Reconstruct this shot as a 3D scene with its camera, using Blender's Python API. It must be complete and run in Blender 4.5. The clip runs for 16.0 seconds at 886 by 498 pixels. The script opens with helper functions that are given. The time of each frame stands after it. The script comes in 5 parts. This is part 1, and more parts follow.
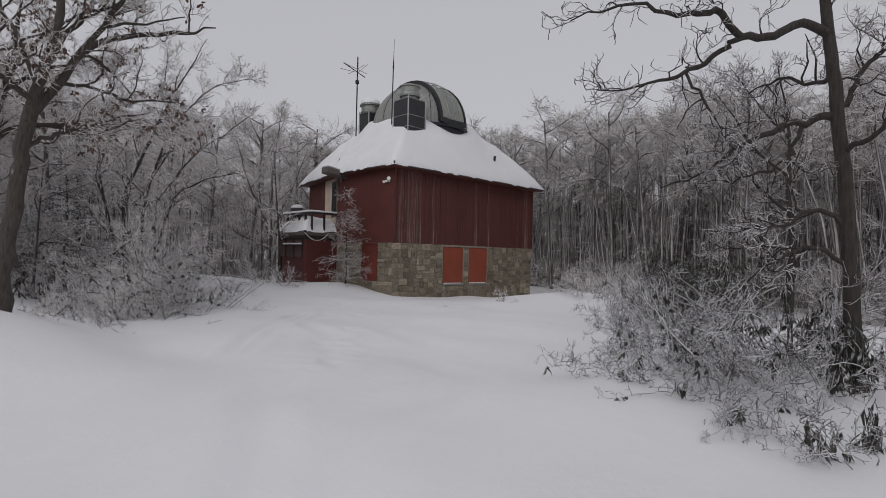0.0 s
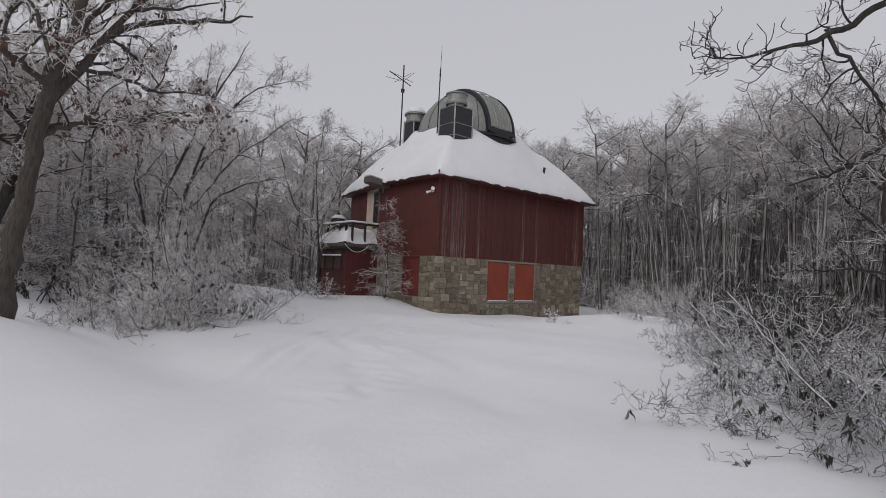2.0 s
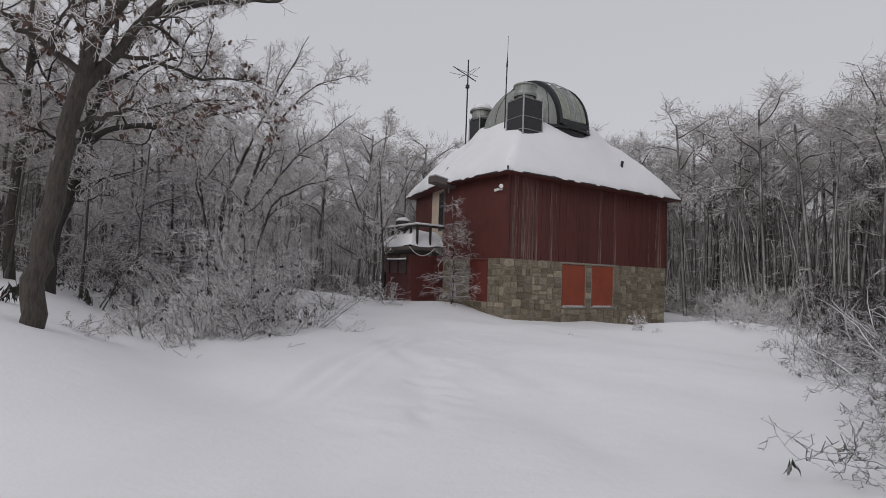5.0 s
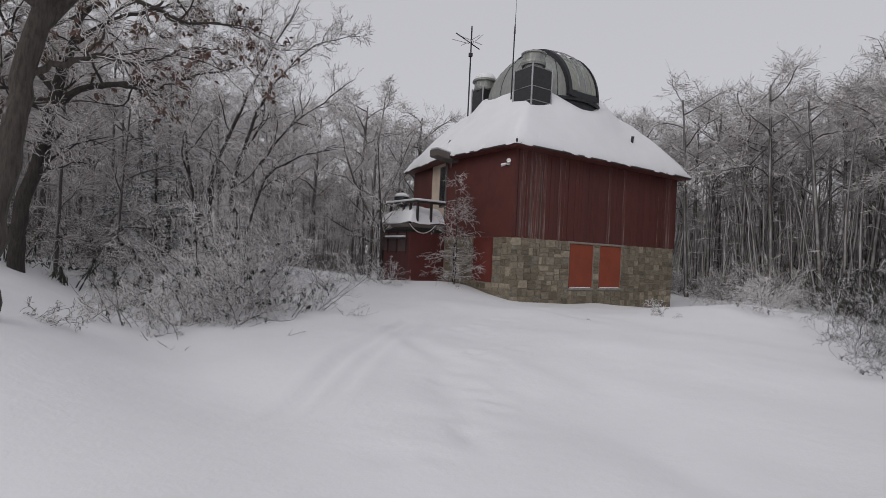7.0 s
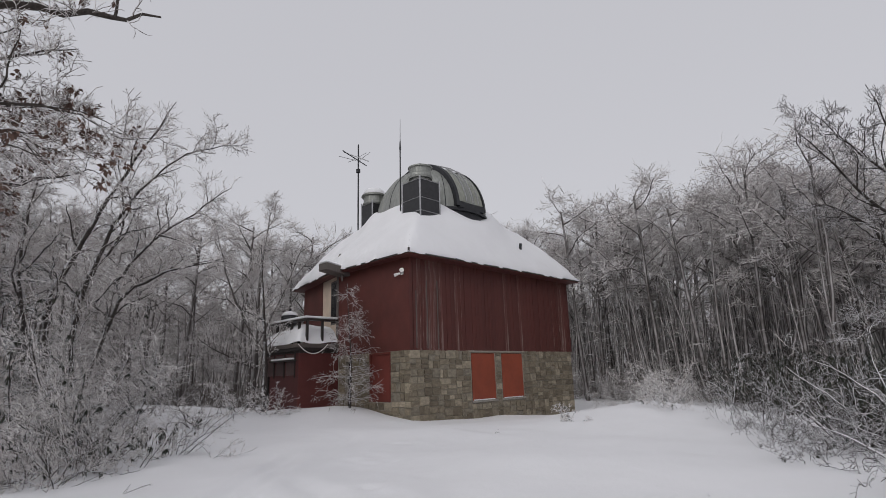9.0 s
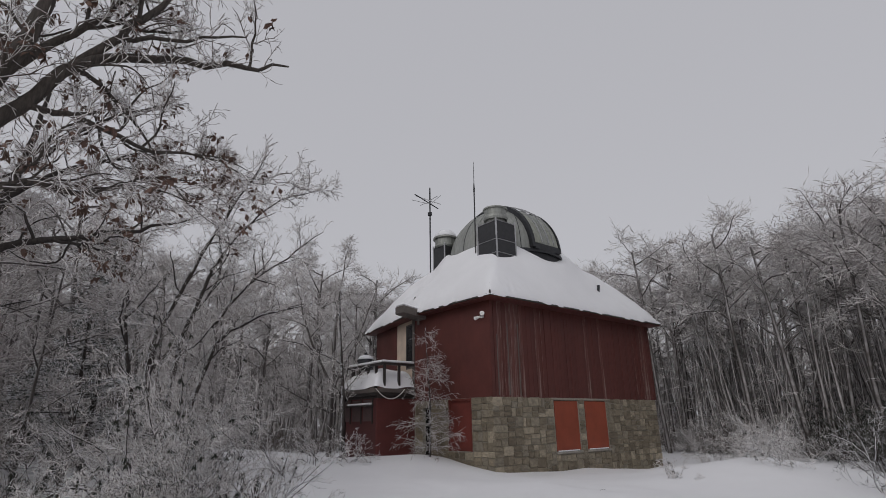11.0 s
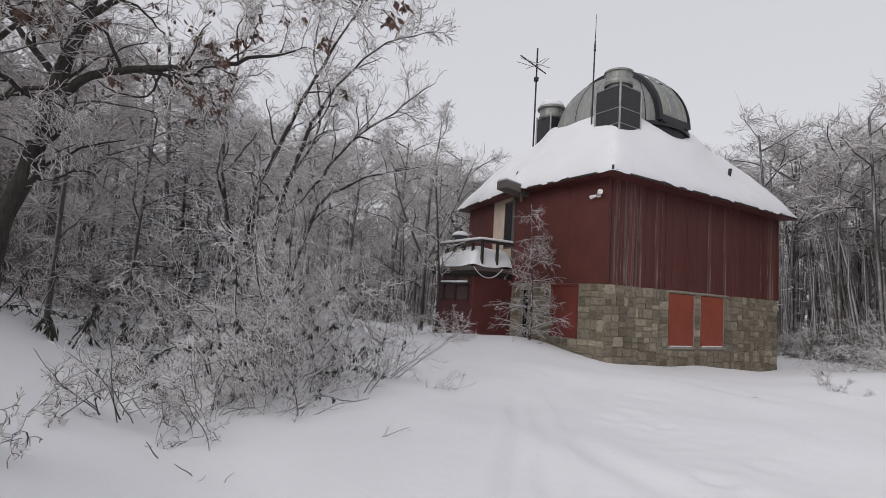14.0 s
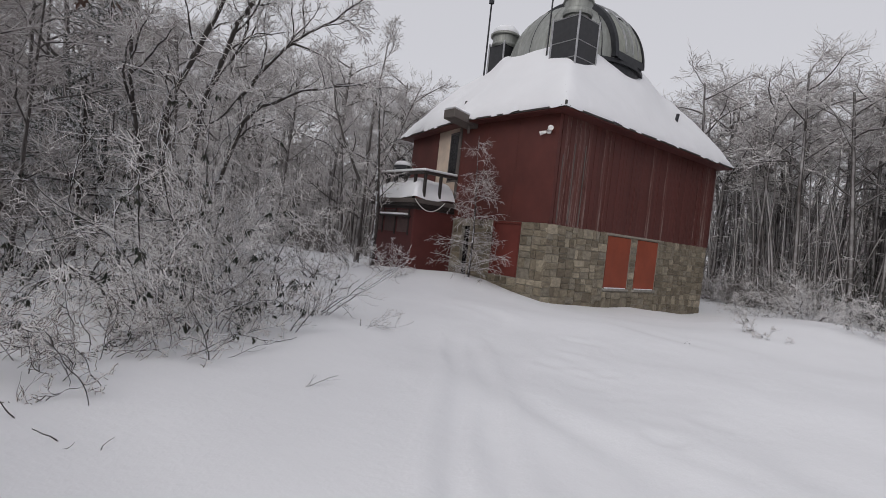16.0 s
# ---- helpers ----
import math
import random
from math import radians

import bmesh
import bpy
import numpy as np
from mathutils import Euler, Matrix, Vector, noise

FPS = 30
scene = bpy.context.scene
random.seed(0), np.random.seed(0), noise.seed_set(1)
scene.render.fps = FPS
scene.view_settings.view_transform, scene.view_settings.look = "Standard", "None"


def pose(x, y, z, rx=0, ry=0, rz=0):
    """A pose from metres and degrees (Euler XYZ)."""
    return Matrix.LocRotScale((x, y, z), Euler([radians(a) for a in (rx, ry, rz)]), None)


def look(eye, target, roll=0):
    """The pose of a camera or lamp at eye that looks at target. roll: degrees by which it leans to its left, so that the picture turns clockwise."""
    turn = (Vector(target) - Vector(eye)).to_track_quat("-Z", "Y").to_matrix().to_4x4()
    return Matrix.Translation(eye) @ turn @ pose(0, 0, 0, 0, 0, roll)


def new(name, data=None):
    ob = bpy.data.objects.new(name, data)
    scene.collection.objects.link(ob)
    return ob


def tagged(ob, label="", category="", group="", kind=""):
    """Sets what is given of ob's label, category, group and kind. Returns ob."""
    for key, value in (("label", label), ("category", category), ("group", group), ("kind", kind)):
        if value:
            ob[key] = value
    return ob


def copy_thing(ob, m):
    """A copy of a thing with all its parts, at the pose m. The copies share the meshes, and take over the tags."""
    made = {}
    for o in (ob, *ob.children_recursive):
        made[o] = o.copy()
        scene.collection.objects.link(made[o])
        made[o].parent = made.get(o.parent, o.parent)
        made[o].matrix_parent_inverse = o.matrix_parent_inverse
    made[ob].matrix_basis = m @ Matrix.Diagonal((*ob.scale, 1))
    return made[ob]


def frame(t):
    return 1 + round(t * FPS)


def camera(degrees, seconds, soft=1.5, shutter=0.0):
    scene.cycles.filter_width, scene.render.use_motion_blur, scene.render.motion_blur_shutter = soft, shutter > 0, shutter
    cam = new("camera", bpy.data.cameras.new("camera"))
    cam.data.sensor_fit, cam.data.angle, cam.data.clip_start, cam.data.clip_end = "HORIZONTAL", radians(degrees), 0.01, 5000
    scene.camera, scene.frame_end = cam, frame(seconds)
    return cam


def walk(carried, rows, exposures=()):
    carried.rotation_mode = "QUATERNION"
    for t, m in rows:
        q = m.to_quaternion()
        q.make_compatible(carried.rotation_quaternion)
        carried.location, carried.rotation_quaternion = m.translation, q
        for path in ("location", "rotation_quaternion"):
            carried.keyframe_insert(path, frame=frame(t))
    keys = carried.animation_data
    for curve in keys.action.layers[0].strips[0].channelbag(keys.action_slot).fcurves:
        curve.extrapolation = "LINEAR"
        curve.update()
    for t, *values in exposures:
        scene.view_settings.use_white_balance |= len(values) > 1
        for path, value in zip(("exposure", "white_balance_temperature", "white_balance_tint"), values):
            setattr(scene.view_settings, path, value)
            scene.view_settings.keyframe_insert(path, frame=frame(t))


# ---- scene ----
cam = camera(79.0, 16.0, soft=0.7)
# seconds, eye, yaw to the left from +y, pitch up, roll
PATH = [
    (0.0, 0.350, 2.123, 1.981, -44.60, 1.05, 1.21),
    (0.5, 0.586, 2.424, 1.925, -43.53, 2.67, 1.72),
    (1.0, 0.703, 2.571, 1.966, -42.55, 1.88, 1.30),
    (1.5, 0.816, 2.747, 1.943, -41.50, 1.91, 1.48),
    (2.0, 0.944, 2.945, 1.935, -40.22, 2.64, 2.69),
    (2.5, 1.046, 3.091, 1.944, -39.17, 3.65, 4.05),
    (3.0, 1.193, 3.222, 1.887, -37.44, 4.10, 3.73),
    (3.5, 1.347, 3.346, 1.885, -35.89, 4.79, 1.76),
    (4.0, 1.521, 3.371, 1.855, -31.85, 4.97, 1.71),
    (6.5, 1.600, 4.676, 1.960, -35.65, 0.24, 2.86),
    (7.0, 1.694, 4.757, 1.931, -34.36, 0.50, 2.75),
    (7.5, 1.831, 4.809, 1.848, -32.67, 7.55, 2.41),
    (8.0, 2.075, 4.979, 1.815, -36.91, 9.42, 1.14),
    (8.5, 2.261, 5.162, 1.797, -45.11, 11.70, -1.62),
    (11.0, 1.829, 5.987, 1.881, -39.63, 17.90, -0.97),
    (11.5, 1.597, 6.403, 1.833, -35.53, 10.52, 0.06),
    (12.0, 1.706, 6.816, 1.861, -30.76, 6.97, 1.61),
    (12.5, 1.786, 7.066, 1.879, -29.25, 4.96, 2.47),
    (13.0, 1.832, 7.124, 1.932, -32.89, 4.14, 2.51),
    (13.5, 1.917, 7.379, 1.909, -32.98, 2.98, 3.10),
    (14.0, 1.991, 7.686, 1.888, -32.21, 5.41, 3.56),
    (14.5, 2.067, 7.917, 1.858, -31.67, 4.39, 4.21),
    (15.0, 2.133, 8.056, 1.863, -33.34, 3.56, 5.69),
    (15.5, 2.194, 8.052, 1.922, -38.08, 0.82, 6.95),
    (16.0, 2.294, 8.182, 1.916, -39.28, -1.20, 6.18),
]


def aim(x, y, z, yaw, pitch, roll):
    a, b = radians(yaw), radians(pitch)
    way = Vector((-math.sin(a) * math.cos(b), math.cos(a) * math.cos(b), math.sin(b)))
    eye = Vector((x, y, z))
    return look(eye, eye + way, roll)


walk(cam, [(r[0], aim(*r[1:])) for r in PATH], [(0.0, -0.12), (2.0, 0.0), (4.0, 0.04), (6.5, 0.03), (7.0, 0.04), (7.6, 0.12), (8.5, 0.12), (9.5, 0.08), (11.0, -0.14), (11.5, 0.0), (12.5, 0.25), (14.0, 0.34), (15.0, 0.33), (16.0, 0.22)])

# ---- overcast daylight ----
world = bpy.data.worlds.new("overcast_sky")
scene.world = world
world.use_nodes = True
wn, wl = world.node_tree.nodes, world.node_tree.links
wn.clear()
sky = wn.new("ShaderNodeTexSky")
sky.sky_type = "NISHITA"
sky.sun_disc = False
SUN_EL, SUN_AZ = 38.0, 250.0
sky.sun_elevation, sky.sun_rotation = radians(SUN_EL), radians(SUN_AZ)
sky.air_density, sky.dust_density, sky.ozone_density = 1.0, 4.0, 1.0
grey = wn.new("ShaderNodeHueSaturation")
grey.inputs["Saturation"].default_value = 0.12
cloud = wn.new("ShaderNodeMix")
cloud.data_type = "RGBA"
cloud.inputs["Factor"].default_value = 0.75
cloud.inputs["B"].default_value = (7.0, 7.0, 7.55, 1)
back = wn.new("ShaderNodeBackground")
back.inputs["Strength"].default_value = 0.085
wout = wn.new("ShaderNodeOutputWorld")
wl.new(sky.outputs["Color"], grey.inputs["Color"])
wl.new(grey.outputs["Color"], cloud.inputs["A"])
wl.new(cloud.outputs["Result"], back.inputs["Color"])
wl.new(back.outputs["Background"], wout.inputs["Surface"])
sun_data = bpy.data.lights.new("sun", "SUN")
sun_data.energy, sun_data.angle, sun_data.color = 0.5, radians(40), (1.0, 0.97, 0.93)
sun = new("sun", sun_data)
sun.matrix_world = look((0, 0, 30), Vector((0, 0, 30)) - Vector((math.sin(radians(SUN_AZ)) * math.cos(radians(SUN_EL)), math.cos(radians(SUN_AZ)) * math.cos(radians(SUN_EL)), math.sin(radians(SUN_EL)))))


# ---- materials ----
def material(name, rough=0.8, metal=0.0):
    m = bpy.data.materials.new(name)
    m.use_nodes = True
    n, l = m.node_tree.nodes, m.node_tree.links
    b = n["Principled BSDF"]
    b.inputs["Roughness"].default_value, b.inputs["Metallic"].default_value = rough, metal
    return m, n, l, b


def coords(n, l, scale=(1, 1, 1)):
    tc = n.new("ShaderNodeTexCoord")
    mp = n.new("ShaderNodeMapping")
    mp.inputs["Scale"].default_value = scale
    l.new(tc.outputs["Object"], mp.inputs["Vector"])
    return mp.outputs["Vector"]


def noise_tex(n, l, vec, scale, detail=6.0, rough=0.6):
    t = n.new("ShaderNodeTexNoise")
    t.inputs["Scale"].default_value, t.inputs["Detail"].default_value, t.inputs["Roughness"].default_value = scale, detail, rough
    if vec is not None:
        l.new(vec, t.inputs["Vector"])
    return t.outputs["Fac"]


def ramp(n, l, fac, stops):
    r = n.new("ShaderNodeValToRGB")
    while len(r.color_ramp.elements) < len(stops):
        r.color_ramp.elements.new(0.5)
    for e, (p, c) in zip(r.color_ramp.elements, stops):
        e.position, e.color = p, (*c, 1)
    l.new(fac, r.inputs["Fac"])
    return r.outputs["Color"]


def blend(n, l, fac, a, b, mode="MIX"):
    x = n.new("ShaderNodeMix")
    x.data_type, x.blend_type = "RGBA", mode
    for key, v in (("Factor", fac), ("A", a), ("B", b)):
        if isinstance(v, bpy.types.NodeSocket):
            l.new(v, x.inputs[key])
        else:
            x.inputs[key].default_value = v if key == "Factor" else (*v, 1)
    return x.outputs["Result"]


def bump(n, l, b, height, strength=0.3, dist=0.02):
    x = n.new("ShaderNodeBump")
    x.inputs["Strength"].default_value, x.inputs["Distance"].default_value = strength, dist
    l.new(height, x.inputs["Height"])
    l.new(x.outputs["Normal"], b.inputs["Normal"])


def math_node(n, l, op, a, b=0.0, clamp=False):
    x = n.new("ShaderNodeMath")
    x.operation, x.use_clamp = op, clamp
    for k, v in ((0, a), (1, b)):
        if isinstance(v, bpy.types.NodeSocket):
            l.new(v, x.inputs[k])
        else:
            x.inputs[k].default_value = v
    return x.outputs[0]


WIND = (-0.86, -0.3, 0.3)


def upward(n, l, vec, low, high, scale):
    """Where settled snow or rime lies: faces that look up or into the wind, broken by noise."""
    g = n.new("ShaderNodeNewGeometry")
    s = n.new("ShaderNodeSeparateXYZ")
    l.new(g.outputs["Normal"], s.inputs["Vector"])
    w = n.new("ShaderNodeVectorMath")
    w.operation = "DOT_PRODUCT"
    w.inputs[1].default_value = WIND
    l.new(g.outputs["Normal"], w.inputs[0])
    z = math_node(n, l, "ADD", math_node(n, l, "MAXIMUM", s.outputs["Z"], w.outputs["Value"]), math_node(n, l, "MULTIPLY", math_node(n, l, "SUBTRACT", noise_tex(n, l, vec, scale, 3.0), 0.5), 1.6))
    r = n.new("ShaderNodeMapRange")
    r.inputs["From Min"].default_value, r.inputs["From Max"].default_value = low, high
    l.new(z, r.inputs["Value"])
    return r.outputs["Result"]


def snow_material(name, tint=(0.83, 0.83, 0.85), grain=45.0):
    m, n, l, b = material(name, 0.65)
    v = coords(n, l)
    big, fine = noise_tex(n, l, v, 0.7, 4.0), noise_tex(n, l, v, grain, 6.0)
    c = ramp(n, l, big, [(0.3, tuple(t * 0.95 for t in tint)), (0.7, tint)])
    l.new(c, b.inputs["Base Color"])
    b.inputs["Specular IOR Level"].default_value = 0.2
    h = math_node(n, l, "ADD", math_node(n, l, "MULTIPLY", noise_tex(n, l, v, 3.0, 5.0), 1.0), math_node(n, l, "MULTIPLY", fine, 0.15))
    bump(n, l, b, h, 0.25, 0.05)
    return m


def bark_material(name, dark, light, low, high, rime, frost_scale=9.0):
    m, n, l, b = material(name, 0.9)
    v = coords(n, l)
    v2 = coords(n, l, (7, 7, 1.2))
    bark = ramp(n, l, noise_tex(n, l, v2, 6.0), [(0.3, dark), (0.7, light)])
    up = upward(n, l, v, low, high, frost_scale)
    l.new(blend(n, l, up, bark, rime), b.inputs["Base Color"])
    bump(n, l, b, noise_tex(n, l, v2, 9.0, 8.0), 0.6, 0.02)
    return m


SNOW = snow_material("snow")
ROOF_SNOW = snow_material("roof_snow", (0.81, 0.81, 0.83))
BARK = bark_material("bark", (0.03, 0.025, 0.022), (0.088, 0.073, 0.062), 1.15, 1.6, (0.75, 0.75, 0.78), 5.0)
LIMB = bark_material("limb_bark", (0.022, 0.018, 0.017), (0.07, 0.058, 0.052), 0.75, 1.2, (0.75, 0.75, 0.78))
TWIG = bark_material("rimed_twig", (0.06, 0.045, 0.039), (0.175, 0.137, 0.12), 0.02, 0.42, (0.84, 0.81, 0.805), 3.0)
# forest bark is lightened to imitate haze, besides its windward rime
HAZED_TRUNK = bark_material("hazed_forest_bark", (0.05, 0.043, 0.04), (0.135, 0.119, 0.112), 0.62, 1.2, (0.45, 0.43, 0.43), 1.6)
DARK_BARK = bark_material("darker_bark", (0.018, 0.015, 0.014), (0.055, 0.045, 0.04), 1.3, 1.7, (0.7, 0.7, 0.73), 5.0)
STEM = bark_material("rimed_stem", (0.026, 0.021, 0.019), (0.075, 0.063, 0.057), 0.4, 0.8, (0.8, 0.8, 0.83), 3.0)
# mist among the stems is painted here as a paler, flatter bark
HAZED_THICKET = bark_material("hazed_thicket_bark", (0.1, 0.087, 0.082), (0.21, 0.188, 0.178), 0.42, 1.1, (0.5, 0.48, 0.475), 1.0)
# rime plus a pale base colour that stands in for haze
HAZED_TWIG = bark_material("hazed_rimed_twig", (0.29, 0.262, 0.252), (0.41, 0.376, 0.365), 0.0, 1.0, (0.73, 0.705, 0.7), 1.2)
DIM_TWIG = bark_material("thinly_rimed_twig", (0.026, 0.021, 0.019), (0.08, 0.066, 0.06), 0.46, 0.88, (0.7, 0.69, 0.71), 3.0)
LARCH_TWIG = bark_material("larch_twig", (0.07, 0.055, 0.05), (0.18, 0.145, 0.135), 0.05, 0.8, (0.62, 0.59, 0.585), 3.0)
BRUSHWOOD = bark_material("brown_brushwood", (0.075, 0.061, 0.054), (0.18, 0.152, 0.137), 0.6, 1.2, (0.5, 0.49, 0.5), 2.0)
# low-contrast grey paints the haze of the deep woods into their twigs
HAZED_DEEP_TWIG = bark_material("hazed_deep_woods_twig", (0.285, 0.258, 0.25), (0.385, 0.355, 0.345), 0.2, 1.2, (0.6, 0.575, 0.57), 0.8)


def leaf_material(name, a, b_, low=0.5):
    m, n, l, b = material(name, 0.75)
    v = coords(n, l)
    g = n.new("ShaderNodeNewGeometry")
    c = ramp(n, l, g.outputs["Random Per Island"], [(0.0, a), (1.0, b_)])
    l.new(blend(n, l, upward(n, l, v, low, low + 0.6, 20.0), c, (0.7, 0.7, 0.73)), b.inputs["Base Color"])
    return m


DEAD_LEAF = leaf_material("dead_oak_leaf", (0.07, 0.04, 0.03), (0.17, 0.1, 0.075), 1.0)
DARK_LEAF = leaf_material("curled_evergreen_leaf", (0.012, 0.018, 0.012), (0.05, 0.05, 0.035), 0.8)
NEEDLE = leaf_material("pine_needle", (0.045, 0.054, 0.043), (0.105, 0.115, 0.095), 0.15)


def painted_wood(name, base, worn, amount, grain=(14, 14, 0.8)):
    m, n, l, b = material(name, 0.6)
    v = coords(n, l, grain)
    oi = n.new("ShaderNodeObjectInfo")
    streak = noise_tex(n, l, v, 2.2, 8.0, 0.7)
    flat = noise_tex(n, l, coords(n, l), 1.6, 5.0)
    c = ramp(n, l, flat, [(0.25, tuple(x * 0.72 for x in base)), (0.75, tuple(min(1, x * 1.25) for x in base))])
    c = blend(n, l, math_node(n, l, "MULTIPLY", oi.outputs["Random"], 0.45), c, tuple(x * 0.6 for x in base))
    w = n.new("ShaderNodeMapRange")
    w.inputs["From Min"].default_value, w.inputs["From Max"].default_value = 1.0 - amount, 1.0 - amount + 0.12
    l.new(streak, w.inputs["Value"])
    l.new(blend(n, l, w.outputs["Result"], c, worn), b.inputs["Base Color"])
    bump(n, l, b, streak, 0.35, 0.006)
    return m


RED_PLY = painted_wood("red_plywood_paint", (0.107, 0.026, 0.02), (0.085, 0.023, 0.018), 0.36, (1.5, 1.5, 0.7))
RED_BOARD = painted_wood("red_board_paint", (0.098, 0.025, 0.02), (0.14, 0.062, 0.052), 0.32)
WORN_BOARD = painted_wood("worn_red_board", (0.115, 0.036, 0.029), (0.25, 0.185, 0.165), 0.48)
PANEL_RED = painted_wood("dull_red_panel_paint", (0.105, 0.024, 0.021), (0.08, 0.022, 0.02), 0.35, (3, 3, 1))
RED_DOOR = painted_wood("dark_red_door_paint", (0.15, 0.03, 0.022), (0.11, 0.026, 0.021), 0.35, (3, 3, 1))
PORCH_RED = painted_wood("dull_porch_paint", (0.085, 0.022, 0.021), (0.06, 0.022, 0.021), 0.38, (3, 3, 1))
SHUTTER_RED = painted_wood("orange_red_paint", (0.28, 0.058, 0.027), (0.22, 0.048, 0.025), 0.38, (2, 2, 1))
TAN = painted_wood("tan_panel", (0.62, 0.5, 0.4), (0.5, 0.4, 0.33), 0.35, (2, 2, 1))
GREY_WOOD = painted_wood("weathered_wood", (0.12, 0.1, 0.09), (0.2, 0.18, 0.17), 0.4)
DARK_WOOD = painted_wood("dark_stained_wood", (0.03, 0.024, 0.022), (0.07, 0.055, 0.05), 0.4)


def stone_material():
    m, n, l, b = material("rubble_stone", 0.88)
    v = coords(n, l)
    oi = n.new("ShaderNodeObjectInfo")
    tone = ramp(n, l, oi.outputs["Random"], [(0.0, (0.15, 0.126, 0.095)), (0.3, (0.2, 0.172, 0.132)), (0.6, (0.25, 0.216, 0.165)), (0.8, (0.22, 0.2, 0.168)), (0.9, (0.31, 0.275, 0.215)), (1.0, (0.4, 0.352, 0.28))])
    tn = n.new("ShaderNodeTexNoise")
    tn.noise_dimensions = "4D"
    tn.inputs["Scale"].default_value, tn.inputs["Detail"].default_value = 3.0, 7.0
    l.new(v, tn.inputs["Vector"])
    l.new(math_node(n, l, "MULTIPLY", oi.outputs["Random"], 40.0), tn.inputs["W"])
    spot = ramp(n, l, tn.outputs["Fac"], [(0.3, (0.6, 0.58, 0.55)), (0.7, (1.15, 1.12, 1.05))])
    l.new(blend(n, l, 1.0, tone, spot, "MULTIPLY"), b.inputs["Base Color"])
    bump(n, l, b, tn.outputs["Fac"], 0.7, 0.03)
    return m


def plain(name, base, rough=0.6, metal=0.0, scale=8.0, spread=0.25):
    m, n, l, b = material(name, rough, metal)
    v = coords(n, l)
    f = noise_tex(n, l, v, scale)
    l.new(ramp(n, l, f, [(0.3, tuple(x * (1 - spread) for x in base)), (0.7, tuple(min(1, x * (1 + spread)) for x in base))]), b.inputs["Base Color"])
    bump(n, l, b, f, 0.2, 0.01)
    return m


def streaked_metal(name, base, rough=0.45, metal=0.7):
    m, n, l, b = material(name, rough, metal)
    v = coords(n, l, (5, 5, 0.5))
    f = noise_tex(n, l, v, 2.5, 7.0)
    c = ramp(n, l, f, [(0.3, tuple(x * 0.7 for x in base)), (0.65, base)])
    f2 = noise_tex(n, l, coords(n, l), 1.2, 5.0)
    l.new(blend(n, l, 1.0, c, ramp(n, l, f2, [(0.3, (0.75, 0.75, 0.72)), (0.7, (1, 1, 1))]), "MULTIPLY"), b.inputs["Base Color"])
    bump(n, l, b, f2, 0.15, 0.02)
    return m


STONE = stone_material()
MORTAR = plain("mortar", (0.25, 0.222, 0.182), 0.95, 0, 25.0)
DOME_METAL = streaked_metal("weathered_dome_metal", (0.36, 0.37, 0.35), 0.5, 0.55)
SHUTTER_METAL = streaked_metal("dome_shutter_metal", (0.42, 0.43, 0.38), 0.5, 0.4)
DARK_METAL = plain("dark_metal", (0.035, 0.036, 0.04), 0.5, 0.5)
GALV = plain("galvanized_metal", (0.4, 0.4, 0.41), 0.45, 0.7)
CHASE = plain("dark_chase_panel", (0.03, 0.03, 0.033), 0.5, 0.2)
SHINGLE = plain("dark_roof_shingle", (0.05, 0.045, 0.042), 0.9)
WHITE = plain("white_paint", (0.75, 0.74, 0.72), 0.5)
GLASS_DARK = plain("dark_window_glass", (0.012, 0.012, 0.014), 0.08)
DIM_PANE = plain("dusty_pane", (0.07, 0.045, 0.043), 0.35)
CONCRETE = plain("concrete_sill", (0.28, 0.26, 0.23), 0.9)


# ---- mesh helpers ----
def part(name, bm, material_, parent=None, label="", smooth=False):
    me = bpy.data.meshes.new(name)
    if smooth:
        for f in bm.faces:
            f.smooth = True
    bm.to_mesh(me)
    bm.free()
    me.materials.append(material_)
    ob = new(name, me)
    ob.parent = parent
    if label:
        tagged(ob, label)
    return ob


def group_thing(name, label, category, group="", kind="", at=(0, 0, 0)):
    e = new(name)
    e.empty_display_size = 0.2
    e.location = at
    return tagged(e, label, category, group, kind)


def box(bm, x0, y0, z0, x1, y1, z1, bevel=0.0):
    r = bmesh.ops.create_cube(bm, size=1.0)
    bmesh.ops.scale(bm, vec=(x1 - x0, y1 - y0, z1 - z0), verts=r["verts"])
    bmesh.ops.translate(bm, vec=((x0 + x1) / 2, (y0 + y1) / 2, (z0 + z1) / 2), verts=r["verts"])
    if bevel:
        es = list({e for v in r["verts"] for e in v.link_edges})
        bmesh.ops.bevel(bm, geom=es, offset=bevel, segments=1, affect="EDGES")
    return bm


def boxed(*a, bevel=0.0):
    return box(bmesh.new(), *a, bevel=bevel)


def rod(bm, a, b, r, sides=8, r2=None):
    a, b = Vector(a), Vector(b)
    d = b - a
    m = Matrix.Translation((a + b) / 2) @ d.to_track_quat("Z", "Y").to_matrix().to_4x4()
    bmesh.ops.create_cone(bm, cap_ends=True, segments=sides, radius1=r, radius2=r if r2 is None else r2, depth=d.length, matrix=m)
    return bm


def rodded(*a, **k):
    return rod(bmesh.new(), *a, **k)


